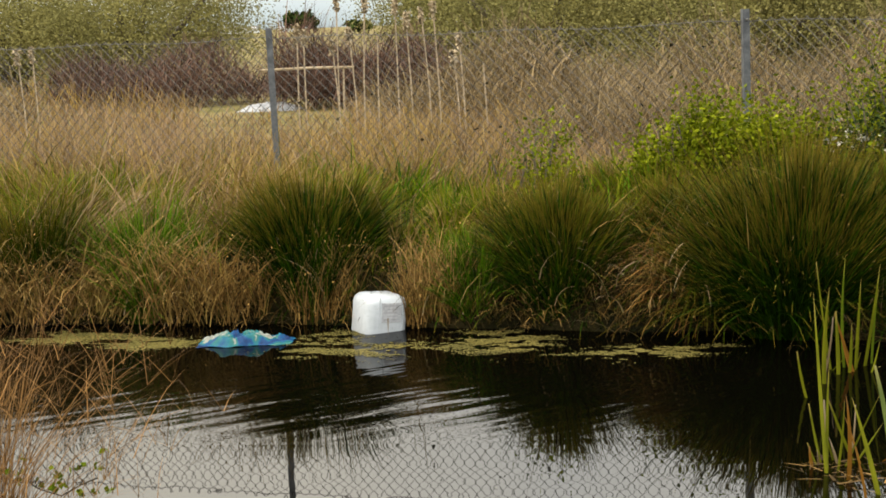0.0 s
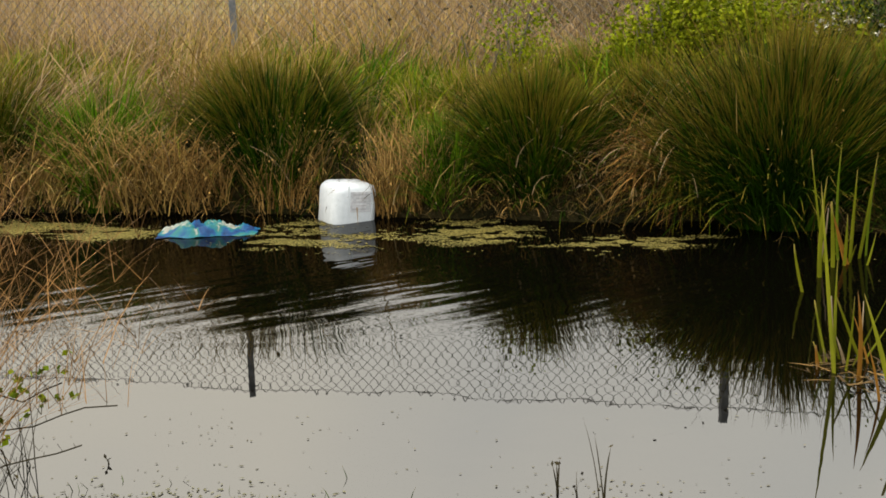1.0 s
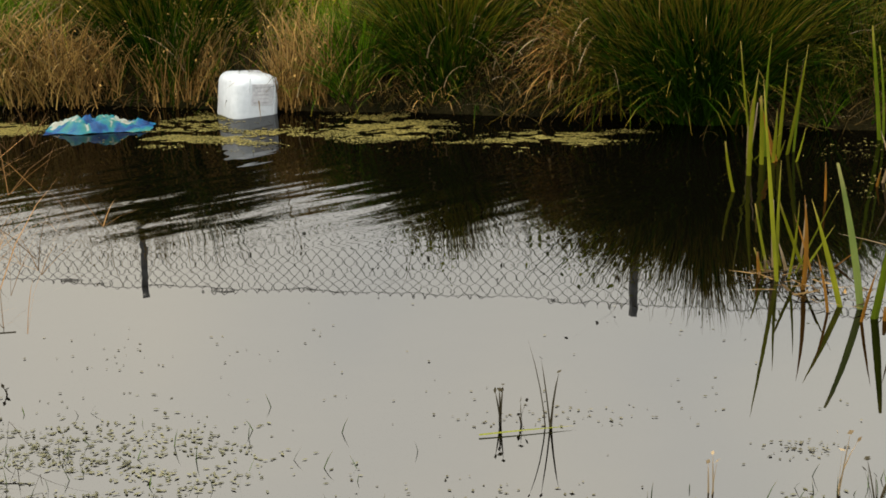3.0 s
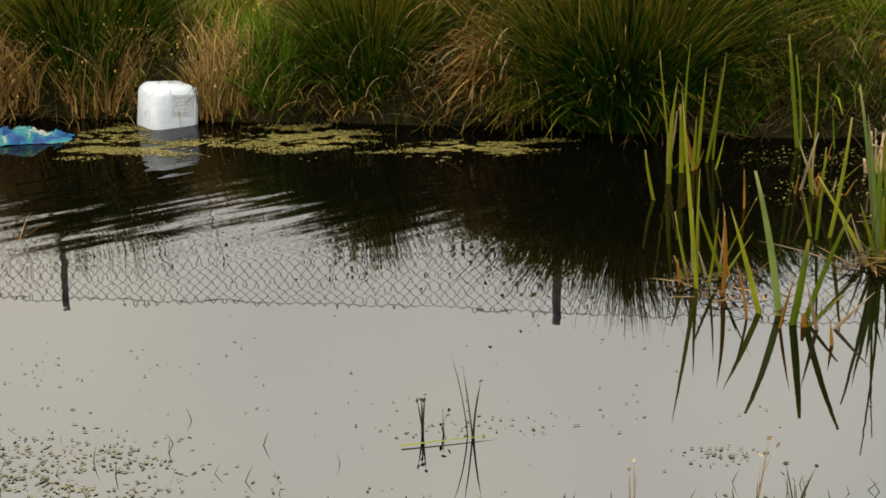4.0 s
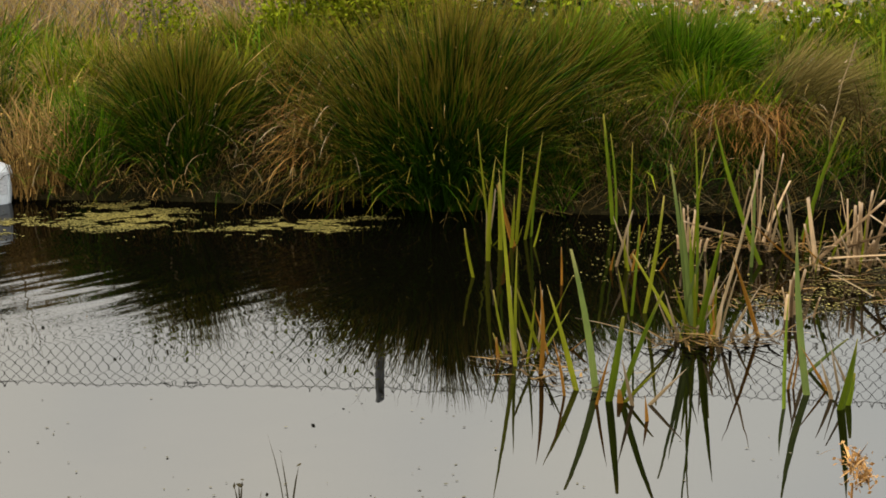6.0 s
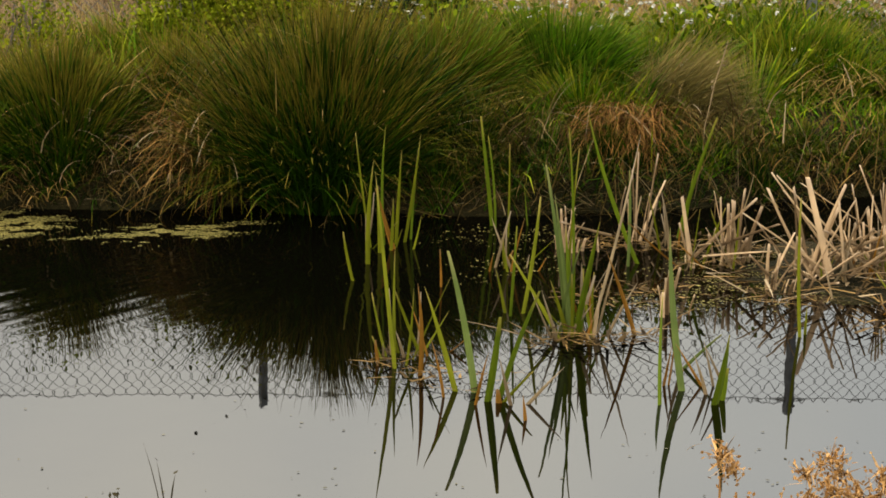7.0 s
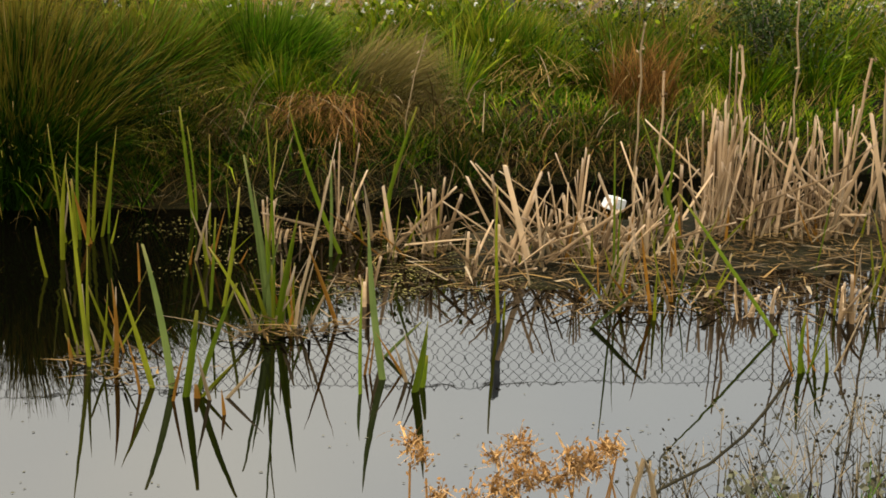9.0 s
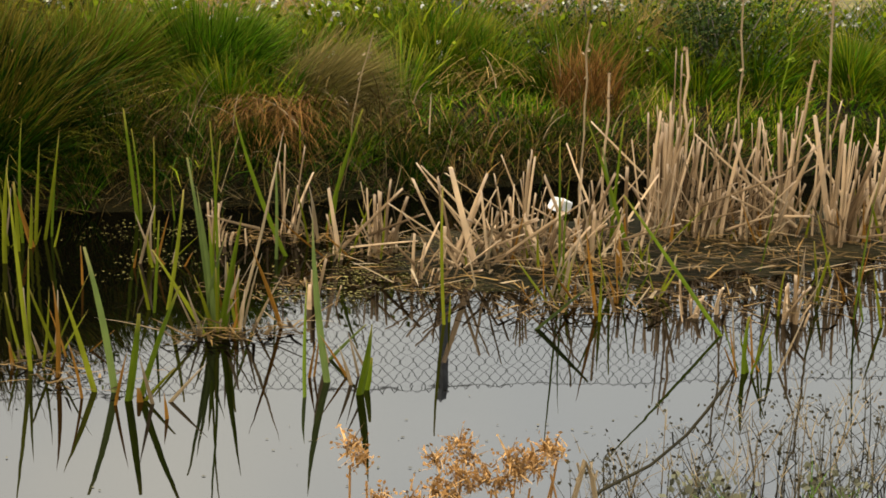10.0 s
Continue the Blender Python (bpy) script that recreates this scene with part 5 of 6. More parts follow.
leaf(clump, (3.642, 4.549), (3.675, 4.523, 0.216), 0.009, LEAF_Y)
dead_shreds(clump, 5, 0.12, 909)
clump = thing("cattail_clump", 4.41, 5.11, 0.0, "young green cattail leaves at the edge of stubble", "cattail", "cattails in the pond")
leaf(clump, (4.368, 4.893), (4.406, 4.859, 0.613), 0.015, LEAF_G)
leaf(clump, (4.380, 4.846), (4.339, 4.881, 0.226), 0.013, LEAF_G)
leaf(clump, (4.727, 5.490), (4.652, 5.551, 0.273), 0.010, LEAF_Y)
leaf(clump, (4.101, 5.026), (4.107, 5.022, 0.187), 0.009, LEAF_Y)
leaf(clump, (4.481, 5.674), (4.524, 5.640, 0.389), 0.012, LEAF_G)
leaf(clump, (4.391, 4.758), (4.341, 4.802, 0.245), 0.012, LEAF_Y)
dead_shreds(clump, 8, 0.2, 915)



# ---- tan reed stubble ----
def stub_mesh(h, w, seed):
    """A cut reed stalk: an oval tube, split and frayed at the top."""
    g = np.random.default_rng(seed)
    bm = bmesh.new()
    uv = bm.loops.layers.uv.new("along")
    rows_ = []
    bend = g.normal(0, 0.03, 2)
    for k in range(5):
        f = k / 4
        r = w / 2 * (1.15 - 0.5 * f)
        ring = []
        for j in range(6):
            a = math.pi / 3 * j
            up = 0.014 * h * g.uniform(-1, 1) if k == 4 else 0
            ring.append(bm.verts.new((r * math.cos(a) + bend[0] * f * f * h, 0.55 * r * math.sin(a) + bend[1] * f * f * h, h * f + up)))
        rows_.append(ring)
    for k in range(4):
        for j in range(6):
            f = bm.faces.new((rows_[k][j], rows_[k][(j + 1) % 6], rows_[k + 1][(j + 1) % 6], rows_[k + 1][j]))
            for lp, fv in zip(f.loops, (k, k, k + 1, k + 1)):
                lp[uv].uv = (0.5, fv / 4)
    bm.faces.new(rows_[-1])
    me = bpy.data.meshes.new("stalk")
    bm.to_mesh(me)
    bm.free()
    me.materials.append(STUBBLE)
    return me


STUBS = [stub_mesh(1.0, w, 300 + i) for i, w in enumerate((0.020, 0.025, 0.032, 0.022, 0.028))]


def stubble(x, y, rx, ry, n, h0, h1, tilt, label, seed, fallen=0):
    t = thing("reed_stubble", x, y, 0.0, label, "reed stubble", "cut reed stubble")
    g = np.random.default_rng(seed)
    n, fallen = int(n * 1.5), int(fallen * 2.0)
    hubs = [(rx * math.sqrt(u) * math.cos(v), ry * math.sqrt(u) * math.sin(v), g.uniform(0, 6.28)) for u, v in g.uniform(0, 1, (max(1, n // 9), 2)) * [1, 6.28]]
    for k in range(n + fallen):
        flat = k >= n
        ob = new("stalk", STUBS[int(g.integers(0, 5))])
        ob.parent = t
        h = (h0 * 0.7 + (h1 * 1.12 - h0 * 0.7) * g.uniform() ** 1.3) * (1.1 if flat else 1)
        a, r = g.uniform(0, 6.28), math.sqrt(g.uniform(0, 1))
        ob.location = (rx * r * math.cos(a), ry * r * math.sin(a), g.uniform(0.02, 0.10) if flat else -0.03)
        th = g.uniform(0.7, 1.45) if flat else abs(g.normal(0, tilt * (2.8 if g.uniform() < 0.25 else 1.2)))
        az = g.uniform(0, 6.28)
        if not flat and g.uniform() < 0.7:
            hub = hubs[int(g.integers(0, len(hubs)))]
            ob.location = (hub[0] + g.normal(0, 0.035), hub[1] + g.normal(0, 0.03), -0.03)
            az = hub[2] + g.normal(0, 0.9)
            th += g.uniform(0, 0.12)
        ob.rotation_euler = Euler((th * math.cos(az), th * math.sin(az), g.uniform(0, 3)))
        s = g.uniform(0.35, 0.65) if flat else g.uniform(0.4, 1.0)
        ob.scale = (s, s, h)
    return t


stubble(2.42, 6.85, 0.10, 0.08, 9, 0.12, 0.22, 0.12, "short tan cut reed stubs in dark water", 401)
stubble(2.68, 7.0, 0.12, 0.06, 5, 0.25, 0.48, 0.16, "a few tall tan dead reed stalks", 402, 1)
stubble(2.90, 6.48, 0.16, 0.08, 15, 0.18, 0.36, 0.14, "tight clump of pale cut reed stalks", 403, 3)
stubble(3.02, 5.98, 0.12, 0.06, 7, 0.10, 0.26, 0.2, "short broken reed stalks at the water", 404, 3)
stubble(3.42, 6.15, 0.30, 0.18, 34, 0.16, 0.46, 0.35, "tangled heap of broken tan reed stalks", 405, 16)
stubble(3.90, 6.25, 0.28, 0.16, 30, 0.16, 0.46, 0.28, "broken tan reed stalks beside white foam", 406, 14)
stubble(4.56, 6.42, 0.19, 0.18, 44, 0.28, 0.62, 0.09, "dense stand of tall tan cut reeds", 407, 6)
stubble(4.50, 6.45, 0.08, 0.08, 6, 0.60, 0.86, 0.05, "tallest tan reed stalks in a tight bundle", 408)
stubble(4.85, 6.30, 0.22, 0.20, 40, 0.26, 0.55, 0.12, "dense tan cut reeds over flattened stalks", 409, 10)
stubble(5.25, 6.15, 0.28, 0.22, 44, 0.28, 0.60, 0.14, "dense leaning tan cut reeds", 410, 8)
stubble(5.75, 6.1, 0.25, 0.25, 34, 0.25, 0.55, 0.14, "thick tan reed stubble at the bed's edge", 411, 6)
stubble(3.82, 5.15, 0.08, 0.05, 8, 0.08, 0.16, 0.2, "small clump of pale cut stubs in water", 412)
stubble(4.08, 4.92, 0.07, 0.05, 7, 0.10, 0.20, 0.2, "small clump of cut stubs at the water's edge", 413)
stubble(2.45, 5.75, 0.06, 0.05, 5, 0.14, 0.26, 0.12, "slim tan stubs beside green leaves", 414)
stubble(4.62, 4.95, 0.12, 0.08, 8, 0.12, 0.26, 0.2, "cut reed stubs standing in shallow water", 415, 3)


for k, (x, y, n_) in enumerate(((3.42, 6.1, 16), (3.9, 6.2, 14), (4.45, 6.3, 14), (4.9, 6.15, 14), (5.3, 6.05, 14), (2.92, 6.45, 8), (3.6, 5.5, 10))):
    clump = thing("dead_reed_clump", x, y, 0.0, "broken dead reed leaves among tan stubble", "dead reeds", "dead reed clumps")
    dead_shreds(clump, n_, 0.2, 930 + k)


def reed_litter(seed, n, spots, label, name, lmin=0.05, lmax=0.22, zmax=0.05):
    """Fallen dead leaf pieces matted at the water level."""
    b = Blades(seed)
    g = b.r
    for x, y, rx, ry, share in spots:
        k = int(n * share)
        a, r = g.uniform(0, 6.28, k), np.sqrt(g.uniform(0, 1, k))
        base = np.stack([x + rx * r * np.cos(a), y + ry * r * np.sin(a), g.uniform(0.012, zmax, k)], -1)
        b.ribbons(base, g.uniform(-3.14, 3.14, k), g.uniform(1.35, 1.58, k), g.uniform(lmin, lmax, k), 0.014 * g.uniform(0.4, 1.3, k), g.uniform(0, 0.15, k), 2)
    return b.stuff(name, [LITTER], label, "reed litter")


reed_litter(421, 1300, [(3.3, 6.1, 0.75, 0.55, 0.30), (4.1, 6.0, 0.8, 0.5, 0.25), (5.1, 5.9, 0.9, 0.6, 0.22), (3.7, 5.35, 0.8, 0.16, 0.10), (4.3, 5.05, 0.5, 0.2, 0.07), (1.9, 5.45, 0.2, 0.06, 0.02)], "matted brown reed litter on the water", "reed_litter")
reed_litter(422, 600, [(1.25, 5.28, 0.16, 0.2, 0.08), (1.42, 5.05, 0.2, 0.12, 0.05), (2.0, 5.42, 0.3, 0.08, 0.18), (2.75, 6.9, 0.4, 0.2, 0.3), (2.3, 6.0, 0.35, 0.25, 0.2)], "scraps of dead reed between green leaves", "reed_scraps", 0.03, 0.11, 0.02)

b = Blades(423)
for x, y, rx, ry, n in ((3.4, 5.95, 0.7, 0.4, 60), (4.2, 5.95, 0.7, 0.45, 70), (5.0, 5.8, 0.7, 0.5, 70), (3.0, 6.5, 0.4, 0.3, 24), (1.95, 5.45, 0.25, 0.08, 6), (3.7, 5.3, 0.6, 0.15, 20)):
    c = np.stack([b.r.uniform(x - rx, x + rx, n), b.r.uniform(y - ry, y + ry, n), b.r.uniform(0.012, 0.07, n)], -1)
    b.ribbons(c, b.r.uniform(-3.14, 3.14, n), b.r.uniform(1.2, 1.62, n), b.r.uniform(0.08, 0.34, n), 0.017 * b.r.uniform(0.5, 1.2, n), b.r.uniform(0, 0.2, n), 3, (b.r.uniform(size=n) < 0.5).astype(int))
b.stuff("broken_reeds", [LEAF_T, LITTER], "broken tan reed leaves lying over the reed bed", "reed litter")


# ---- thin tall stems ----
def tall_stem(x, y, z, h, lean_x, mat, label, seed, name="dry_stem", rad=0.0045):
    t = thing(name, x, y, z, label, "dry stem")
    bm = bmesh.new()
    g = np.random.default_rng(seed)
    pts = [(lean_x * f * f + g.normal(0, 0.006), g.normal(0, 0.006), h * f - 0.03) for f in np.linspace(0, 1, 8)]
    tube(bm, pts, rad, 5)
    part("stem", bm, mat, t)
    b = Blades(seed)
    n = 14
    c = np.array([x, y, z]) + np.array(pts)[-3:][g.integers(0, 3, n)] + g.normal(0, 0.012, (n, 3))
    b.leaves(c, 0.011, 0, long=2.5)
    b.under("seed_head", [mat], t)


tall_stem(4.88, 6.45, 0.0, 1.16, -0.04, LEAF_T, "single tall tan reed stem", 501, rad=0.005)
tall_stem(5.22, 6.2, 0.0, 1.18, -0.03, LEAF_T, "tall brown stem with a seed head", 502, rad=0.006)
tall_stem(4.35, 7.05, 0.0, 0.98, 0.0, LEAF_T, "tall thin stem rising from stubble", 503, rad=0.005)
tall_stem(3.35, 7.75, 0.1, 0.78, 0.12, LEAF_T, "thin pale grass stem on the bank", 504, rad=0.003)
tall_stem(4.62, 6.5, 0.0, 0.92, -0.05, STUBBLE, "tall grey-tan reed stalk in stubble", 506, rad=0.007)
tall_stem(5.12, 6.3, 0.0, 0.88, 0.06, STUBBLE, "tall leaning grey-tan reed stalk", 507, rad=0.007)
tall_stem(4.2, 6.6, 0.0, 0.8, 0.02, STUBBLE, "slim tall dead reed stalk", 508, rad=0.006)
tall_stem(5.05, 6.4, 0.0, 1.02, 0.05, LEAF_G, "tall thin green reed stem", 505, rad=0.004)


# ---- duckweed, flecks and weed on the water ----
def mats_on_water(seed, spots, size, mat, label, name, z=0.0015, flat=0.985, zr=0.002, long=1.3):
    b = Blades(seed)
    g = b.r
    for x, y, rx, ry, n in spots:
        a, r = g.uniform(0, 6.28, n), np.sqrt(g.uniform(0, 1, n)) * (1 + 0.25 * g.normal(size=n))
        px_, py_ = x + rx * r * np.cos(a), y + ry * r * np.sin(a)
        p = patchy(px_ * 0.6, py_ * 1.5, 6.0, seed) + 0.6 * patchy(px_, py_ * 2, 17.0, seed)
        ok = (p > -0.10 + 0.30 * (r - 0.6)) & (py_ < bank_y(px_) + 0.1)
        px_, py_ = px_[ok], py_[ok]
        b.leaves(np.stack([px_, py_, z + g.uniform(0, zr, len(px_))], -1), size * g.uniform(0.5, 1.3, len(px_)), 0, flat=flat, long=long)
    return b.stuff(name, [mat], label, "water plants")


mats_on_water(601, [(-2.75, 8.25, 0.40, 0.20, 7200), (-2.25, 8.05, 0.30, 0.18, 7200), (-1.24, 7.84, 0.25, 0.24, 5280), (-1.2, 8.15, 0.22, 0.2, 2400), (-0.83, 7.80, 0.27, 0.26, 3600), (-0.23, 7.92, 0.31, 0.32, 11040), (0.60, 7.58, 0.31, 0.20, 7200), (0.98, 7.72, 0.12, 0.05, 192), (0.15, 7.55, 0.2, 0.05, 192), (2.2, 7.2, 0.4, 0.25, 396), (2.0, 6.6, 0.4, 0.25, 264), (3.2, 6.2, 0.6, 0.5, 2640), (2.6, 5.95, 0.4, 0.2, 600)], 0.0095, ALGAE, "pale yellow-green duckweed floating near the bank", "duckweed")
mats_on_water(602, [(0.0, 4.4, 1.6, 0.7, 120), (-0.9, 4.5, 0.8, 0.4, 90), (0.35, 4.12, 0.35, 0.10, 70), (0.98, 3.88, 0.16, 0.08, 90), (0.1, 3.6, 0.5, 0.2, 90), (2.3, 4.1, 1.4, 0.4, 120)], 0.0075, FLECK, "small grey-brown leaf bits afloat on open water", "floating_bits", long=1.7)
mats_on_water(603, [(-0.95, 3.85, 0.55, 0.32, 1800), (-0.15, 3.5, 0.22, 0.14, 520), (0.9, 3.45, 0.35, 0.14, 620), (0.6, 3.4, 0.5, 0.1, 300)], 0.0075, WEED, "pale green weed lying just at the water surface", "surface_weed", long=2.4)
b = Blades(604)
for x, y, rx, ry, n in ((-0.95, 3.85, 0.55, 0.32, 90), (-0.15, 3.5, 0.25, 0.14, 40), (0.95, 3.5, 0.35, 0.12, 80)):
    c = np.stack([b.r.normal(x, rx * 0.6, n), b.r.normal(y, ry * 0.6, n), np.zeros(n)], -1)
    b.ribbons(c, b.r.uniform(-3, 3, n), b.r.uniform(0.0, 0.7, n), b.r.uniform(0.015, 0.06, n), 0.003, 0.3, 2)
b.stuff("weed_shoots", [RUSH], "short dark weed shoots breaking the water surface", "water plants")


def water_shoot(x, y, stems, height, label, seed, mat=DARKSTEM):
    t = thing("water_shoot", x, y, 0.0, label, "water plant", "shoots in open water")
    b = Blades(seed)
    g = b.r
    tips = b.ribbons(np.tile([x, y, -0.02], (stems, 1)) + g.normal(0, 0.006, (stems, 3)) * [1, 1, 0], g.uniform(-3, 3, stems), g.uniform(0.0, 0.25, stems), height * g.uniform(0.6, 1.0, stems), 0.007, g.uniform(0, 0.5, stems), 4)
    b.leaves(tips, 0.012, 0)
    b.under("stem_tuft", [mat], t)


water_shoot(0.309, 4.044, 3, 0.26, "thin dark forked shoot standing in water", 611)
water_shoot(0.178, 4.09, 5, 0.14, "short dark tuft standing in water", 612)
water_shoot(0.235, 4.07, 4, 0.09, "small curled dark tuft in water", 613)
water_shoot(-1.23, 4.37, 2, 0.05, "small dark bud above the water", 614)
water_shoot(0.68, 3.6, 3, 0.15, "pale thin stems at the near edge", 615, LEAF_T)
water_shoot(0.98, 3.6, 4, 0.2, "thin stems at the near edge", 616, LEAF_T)
water_shoot(1.05, 3.5, 6, 0.16, "brown tuft at the near edge", 617)
stick = thing("floating_straw", 0.25, 4.0, 0.004, "pale yellow straw floating on the water", "straw")
b = Blades(618)
b.ribbons([(0.12, 3.985, 0.006)], 0.18, 1.55, 0.27, 0.011, 0.04, 4, turn=1.7)
b.under("blade", [LEAF_Y], stick)


# ---- plants on the near shore ----
def sedge_head(x, y, z0, z1, seed):
    """A dried sedge: stem and a tangled golden umbel."""
    t = thing("dried_sedge", x, y, z0, "dried golden-brown sedge with tangled seed heads", "sedge", "dried sedges on the near shore")
    g = np.random.default_rng(seed)
    bm = bmesh.new()
    h = z1 - z0
    for k in range(1):
        tube(bm, [(g.normal(0, 0.02), g.normal(0, 0.02), 0), (g.normal(0, 0.02), g.normal(0, 0.02), h * 0.6), (g.normal(0, 0.025), g.normal(0, 0.02), h * g.uniform(0.9, 1))], 0.0022, 4)
    part("stem", bm, UMBEL, t)
    b = Blades(seed)
    n = 56
    c = np.tile([x, y, z1], (n, 1)) + g.normal(0, 0.009, (n, 3))
    tips = b.ribbons(c, g.uniform(-3.14, 3.14, n), g.uniform(0, 2.2, n), g.uniform(0.010, 0.040, n), 0.0062 * g.uniform(0.5, 1.2, n), g.uniform(0, 0.9, n), 3)
    b.leaves(tips[:40], 0.007, 0)
    b.under("seed_head", [UMBEL], t)


for k, (x, z) in enumerate(((1.28, 0.64), (1.31, 0.605), (1.475, 0.575), (1.525, 0.60), (1.54, 0.575), (1.51, 0.55), (1.615, 0.585), (1.625, 0.56), (1.675, 0.555), (1.72, 0.57), (1.735, 0.56), (1.36, 0.505), (1.43, 0.495), (1.50, 0.51), (1.46, 0.53), (1.56, 0.545), (1.59, 0.53), (1.65, 0.535), (1.69, 0.54), (1.55, 0.52))):
    sedge_head(x, 2.7 + 0.03 * math.sin(7 * k), 0.0, z - 0.015, 700 + k)


def wiry_weed(x, y, height, branches, label, seed, mat=DARKSTEM, pods=30, width=0.0035, pod_mat=None, name="wiry_weed", pod=0.011, z0=0.0):
    t = thing(name, x, y, z0, label, "weed", "dry weeds on the near shore")
    b = Blades(seed)
    g = b.r
    tips = b.ribbons(np.tile([x, y, z0 - 0.02], (branches, 1)) + g.normal(0, 0.04, (branches, 3)) * [1, 1, 0], g.uniform(-3.14, 3.14, branches), g.uniform(0.0, 0.7, branches), height * g.uniform(0.5, 1.0, branches), width, g.uniform(-0.3, 1.0, branches), 5)
    sub = np.repeat(tips, 3, 0) * [1, 1, 0.85]
    k = len(sub)
    ends = b.ribbons(sub, g.uniform(-3.14, 3.14, k), g.uniform(0.2, 1.2, k), height * g.uniform(0.1, 0.35, k), width * 0.7, g.uniform(0, 1, k), 3)
    b.under("stem_tuft", [mat], t)
    if pods:
        b = Blades(seed + 50)
        b.leaves(ends[g.integers(0, k, pods)] + g.normal(0, 0.01, (pods, 3)), pod * g.uniform(0.6, 1.3, pods), 0, long=1.2)
        b.under("seed_spray", [pod_mat or mat], t)


for k, (x, y, h) in enumerate(((2.35, 3.45, 0.22), (2.55, 3.6, 0.26), (2.75, 3.55, 0.30), (2.95, 3.6, 0.34), (3.05, 3.45, 0.32), (3.25, 3.5, 0.30), (3.4, 3.6, 0.34), (2.85, 3.3, 0.22), (3.2, 3.25, 0.22), (2.65, 3.5, 0.24), (2.9, 3.5, 0.3), (3.1, 3.55, 0.34), (3.3, 3.4, 0.3), (3.5, 3.5, 0.32), (2.45, 3.55, 0.2))):
    wiry_weed(x, y, h, 14, "wiry dark dead weed with small round seed pods", 730 + k, (DARKSTEM, BROWNTWIG)[k % 2], 34, 0.0045, DARKSTEM)
wiry_weed(2.62, 3.4, 0.16, 20, "low green weed at the near shore", 745, WEED, 60, 0.008, WEED, "green_weed", 0.02)
wiry_weed(3.0, 3.3, 0.14, 20, "low green weed at the near shore", 746, WEED, 60, 0.008, WEED, "green_weed", 0.02)
for k, (x, y, h) in enumerate(((1.98, 2.95, 0.40), (2.12, 3.0, 0.42), (2.25, 2.9, 0.46), (2.4, 3.0, 0.42), (2.55, 3.05, 0.44), (2.7, 3.1, 0.42), (2.85, 3.1, 0.44), (2.05, 2.85, 0.36), (2.3, 3.05, 0.38), (2.62, 2.95, 0.36))):
    wiry_weed(x, y, h, 9, "thin dark wiry weed with round pods on the near shore", 770 + k, (DARKSTEM, BROWNTWIG, DARKSTEM)[k % 3], 22, 0.0030, DARKSTEM, pod=0.010)
for k, (x, y, h) in enumerate(((2.12, 2.85, 0.33), (2.24, 2.9, 0.36), (2.5, 2.95, 0.30), (2.75, 3.0, 0.28))):
    wiry_weed(x, y, h, 16, "small green leafy weed on the near shore", 785 + k, GRASS_DEEP, 40, 0.006, WEED, "green_weed", 0.018)


def bare_stick(pts, rad, mat, label, seed):
    t = thing("bare_stick", *pts[0], label, "stick")
    bm = bmesh.new()
    p0 = Vector(pts[0])
    tube(bm, [Vector(p) - p0 for p in pts], rad, 5)
    g = np.random.default_rng(seed)
    for k in range(7):
        a, c = Vector(pts[k % (len(pts) - 1)]), Vector(pts[k % (len(pts) - 1) + 1])
        q = a.lerp(c, g.uniform(0.2, 0.9)) - p0
        tube(bm, [q, q + Vector((g.normal(0, 0.012), 0.0, g.uniform(0.012, 0.035)))], rad * 0.45, 4)
    part("stem", bm, mat, t)


bare_stick([(1.80, 2.9, 0.0), (1.88, 2.9, 0.28), (1.974, 2.9, 0.362), (2.10, 2.9, 0.405), (2.191, 2.9, 0.465), (2.245, 2.9, 0.52), (2.297, 2.9, 0.585)], 0.0040, DARKSTEM, "bent dark brown stick leaning over the water", 791)
bare_stick([(1.77, 2.7, 0.0), (1.781, 2.7, 0.44), (1.803, 2.7, 0.527), (1.822, 2.7, 0.49), (1.835, 2.7, 0.43)], 0.006, LEAF_T, "pale broken reed stem folded over", 792)

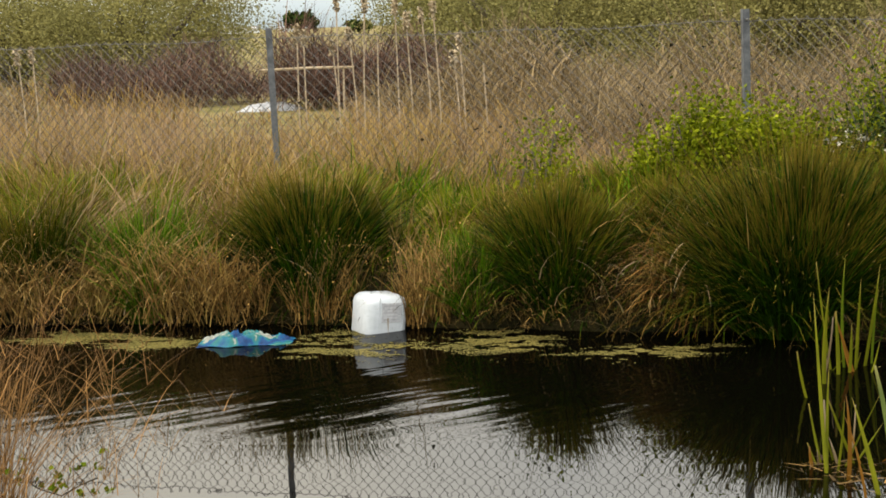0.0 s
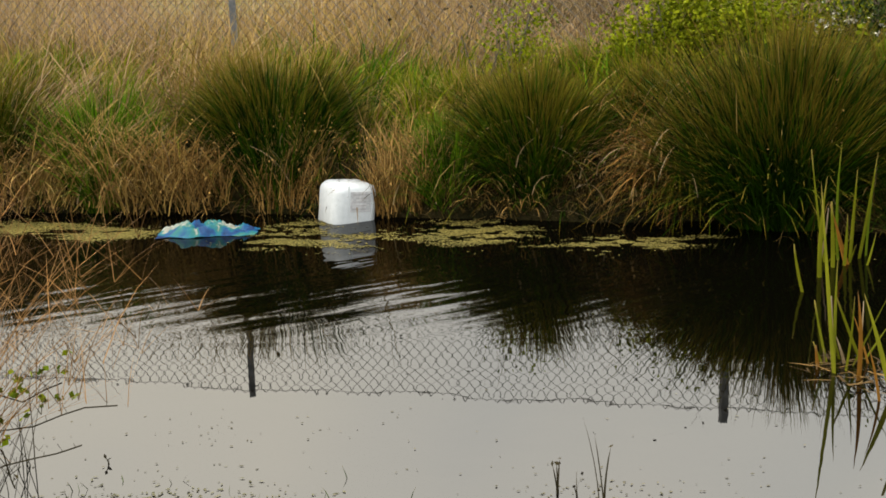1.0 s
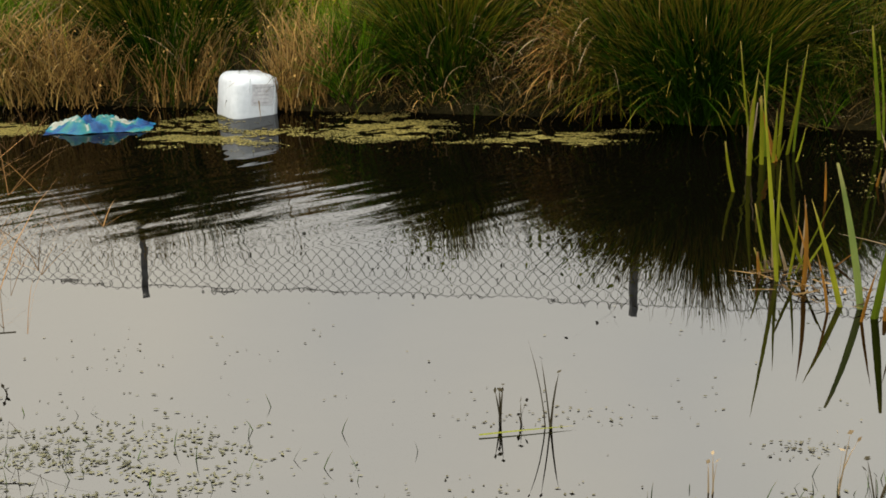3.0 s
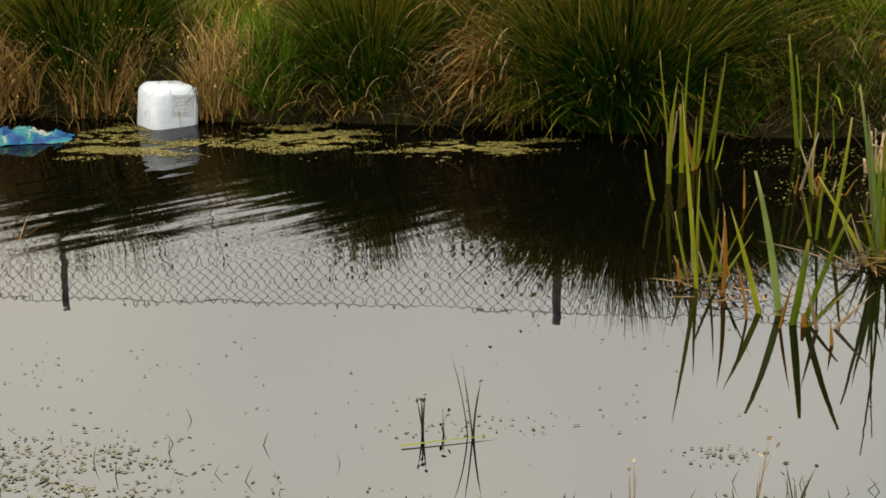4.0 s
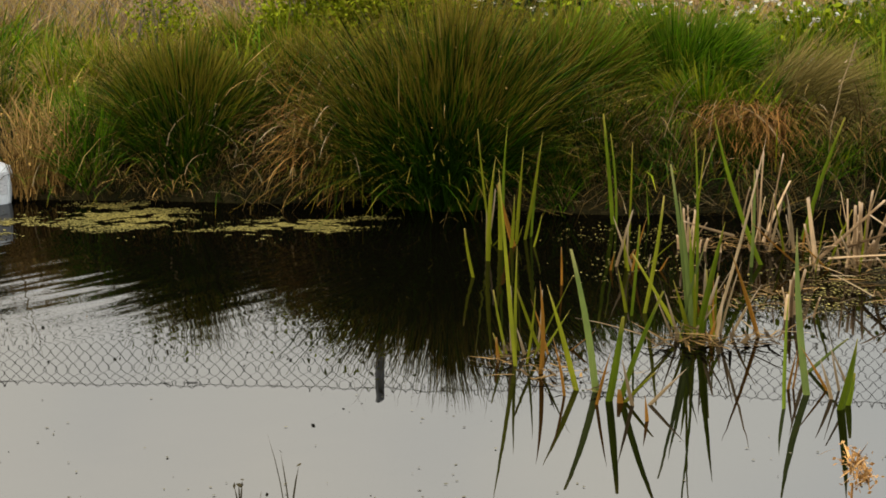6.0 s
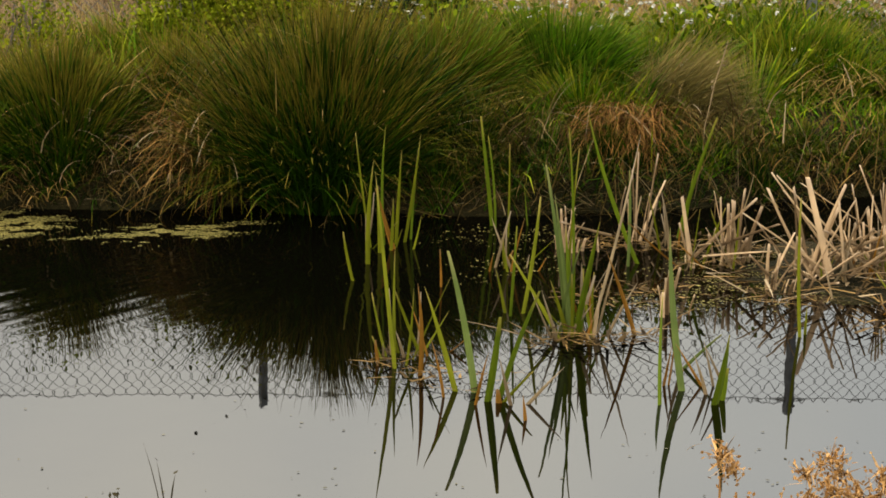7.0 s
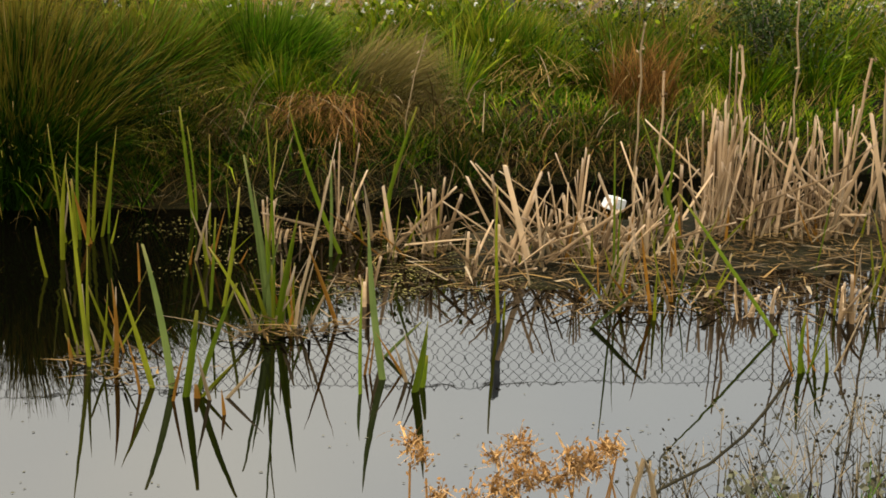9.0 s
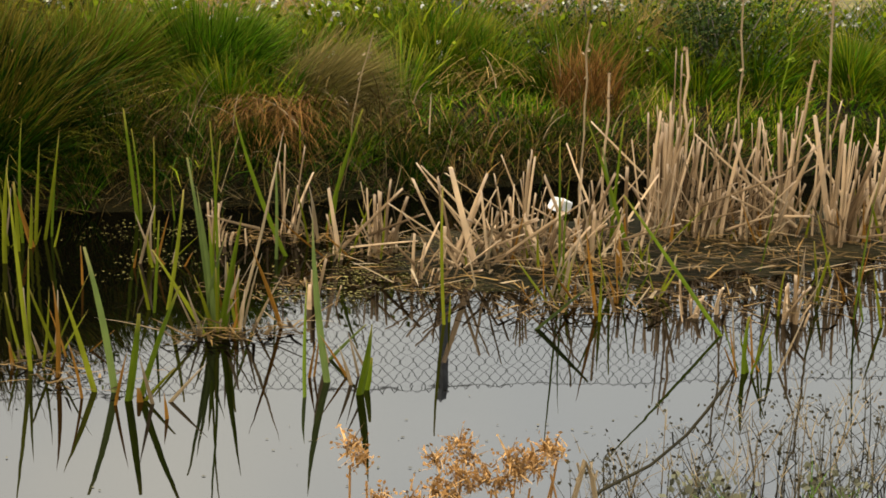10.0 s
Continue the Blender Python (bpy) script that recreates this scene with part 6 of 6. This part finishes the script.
bare_stick([(-1.645, 4.25, 0.085), (-1.532, 4.25, 0.152), (-1.424, 4.25, 0.166), (-1.333, 4.25, 0.202), (-1.260, 4.25, 0.225), (-1.158, 4.25, 0.231)], 0.0024, DARKSTEM, "thin bare twig reaching over the water", 795)
bare_stick([(-1.578, 4.10, 0.048), (-1.470, 4.10, 0.094), (-1.381, 4.10, 0.115), (-1.311, 4.10, 0.130), (-1.267, 4.10, 0.144), (-1.232, 4.10, 0.156)], 0.0024, DARKSTEM, "thin bare twig reaching over the water", 796)
bare_stick([(-1.546, 4.10, 0.208), (-1.474, 4.10, 0.137), (-1.456, 4.10, 0.047), (-1.447, 4.10, 0.020)], 0.0024, DARKSTEM, "thin bare twig reaching over the water", 797)
bare_stick([(-1.574, 4.30, 0.270), (-1.540, 4.30, 0.251), (-1.470, 4.30, 0.229), (-1.396, 4.30, 0.268), (-1.341, 4.30, 0.290)], 0.0024, DARKSTEM, "thin bare twig reaching over the water", 798)

# dry twiggy bush by the water on the near side
wiry_weed(-1.72, 4.15, 1.12, 150, "dry reddish-brown twiggy bush at the near shore", 750, RUSSET, 0, 0.0045, None, "twiggy_bush")
wiry_weed(-1.66, 4.25, 0.85, 130, "dry brown twiggy bush with dense fine twigs", 751, RUSSET, 0, 0.0035, None, "twiggy_bush")
wiry_weed(-1.80, 4.1, 0.95, 40, "dry brown twiggy bush beside the water", 752, RUSSET, 0, 0.0035, None, "twiggy_bush")
wiry_weed(-1.52, 4.35, 0.40, 12, "green-leaved weed with thin stems in the water", 753, DARKSTEM, 130, 0.004, GRASS, "leafy_weed", 0.022)
wiry_weed(-1.55, 4.1, 0.30, 14, "thin dark wiry stems standing in water", 754, DARKSTEM, 10, 0.003)

# tall wiry weeds that reach over the fence
for k, (x, y, h) in enumerate(((0.55, 9.95, 1.25), (0.85, 9.85, 1.35), (-0.35, 10.0, 1.1), (-0.9, 10.2, 1.05), (2.3, 9.7, 1.15))):
    wiry_weed(x, y, h, 5, "tall wiry dead weed leaning on the fence", 760 + k, BROWNTWIG, 14, 0.006, DARKSTEM, "tall_weed", 0.02, float(ground_z(x, y)))
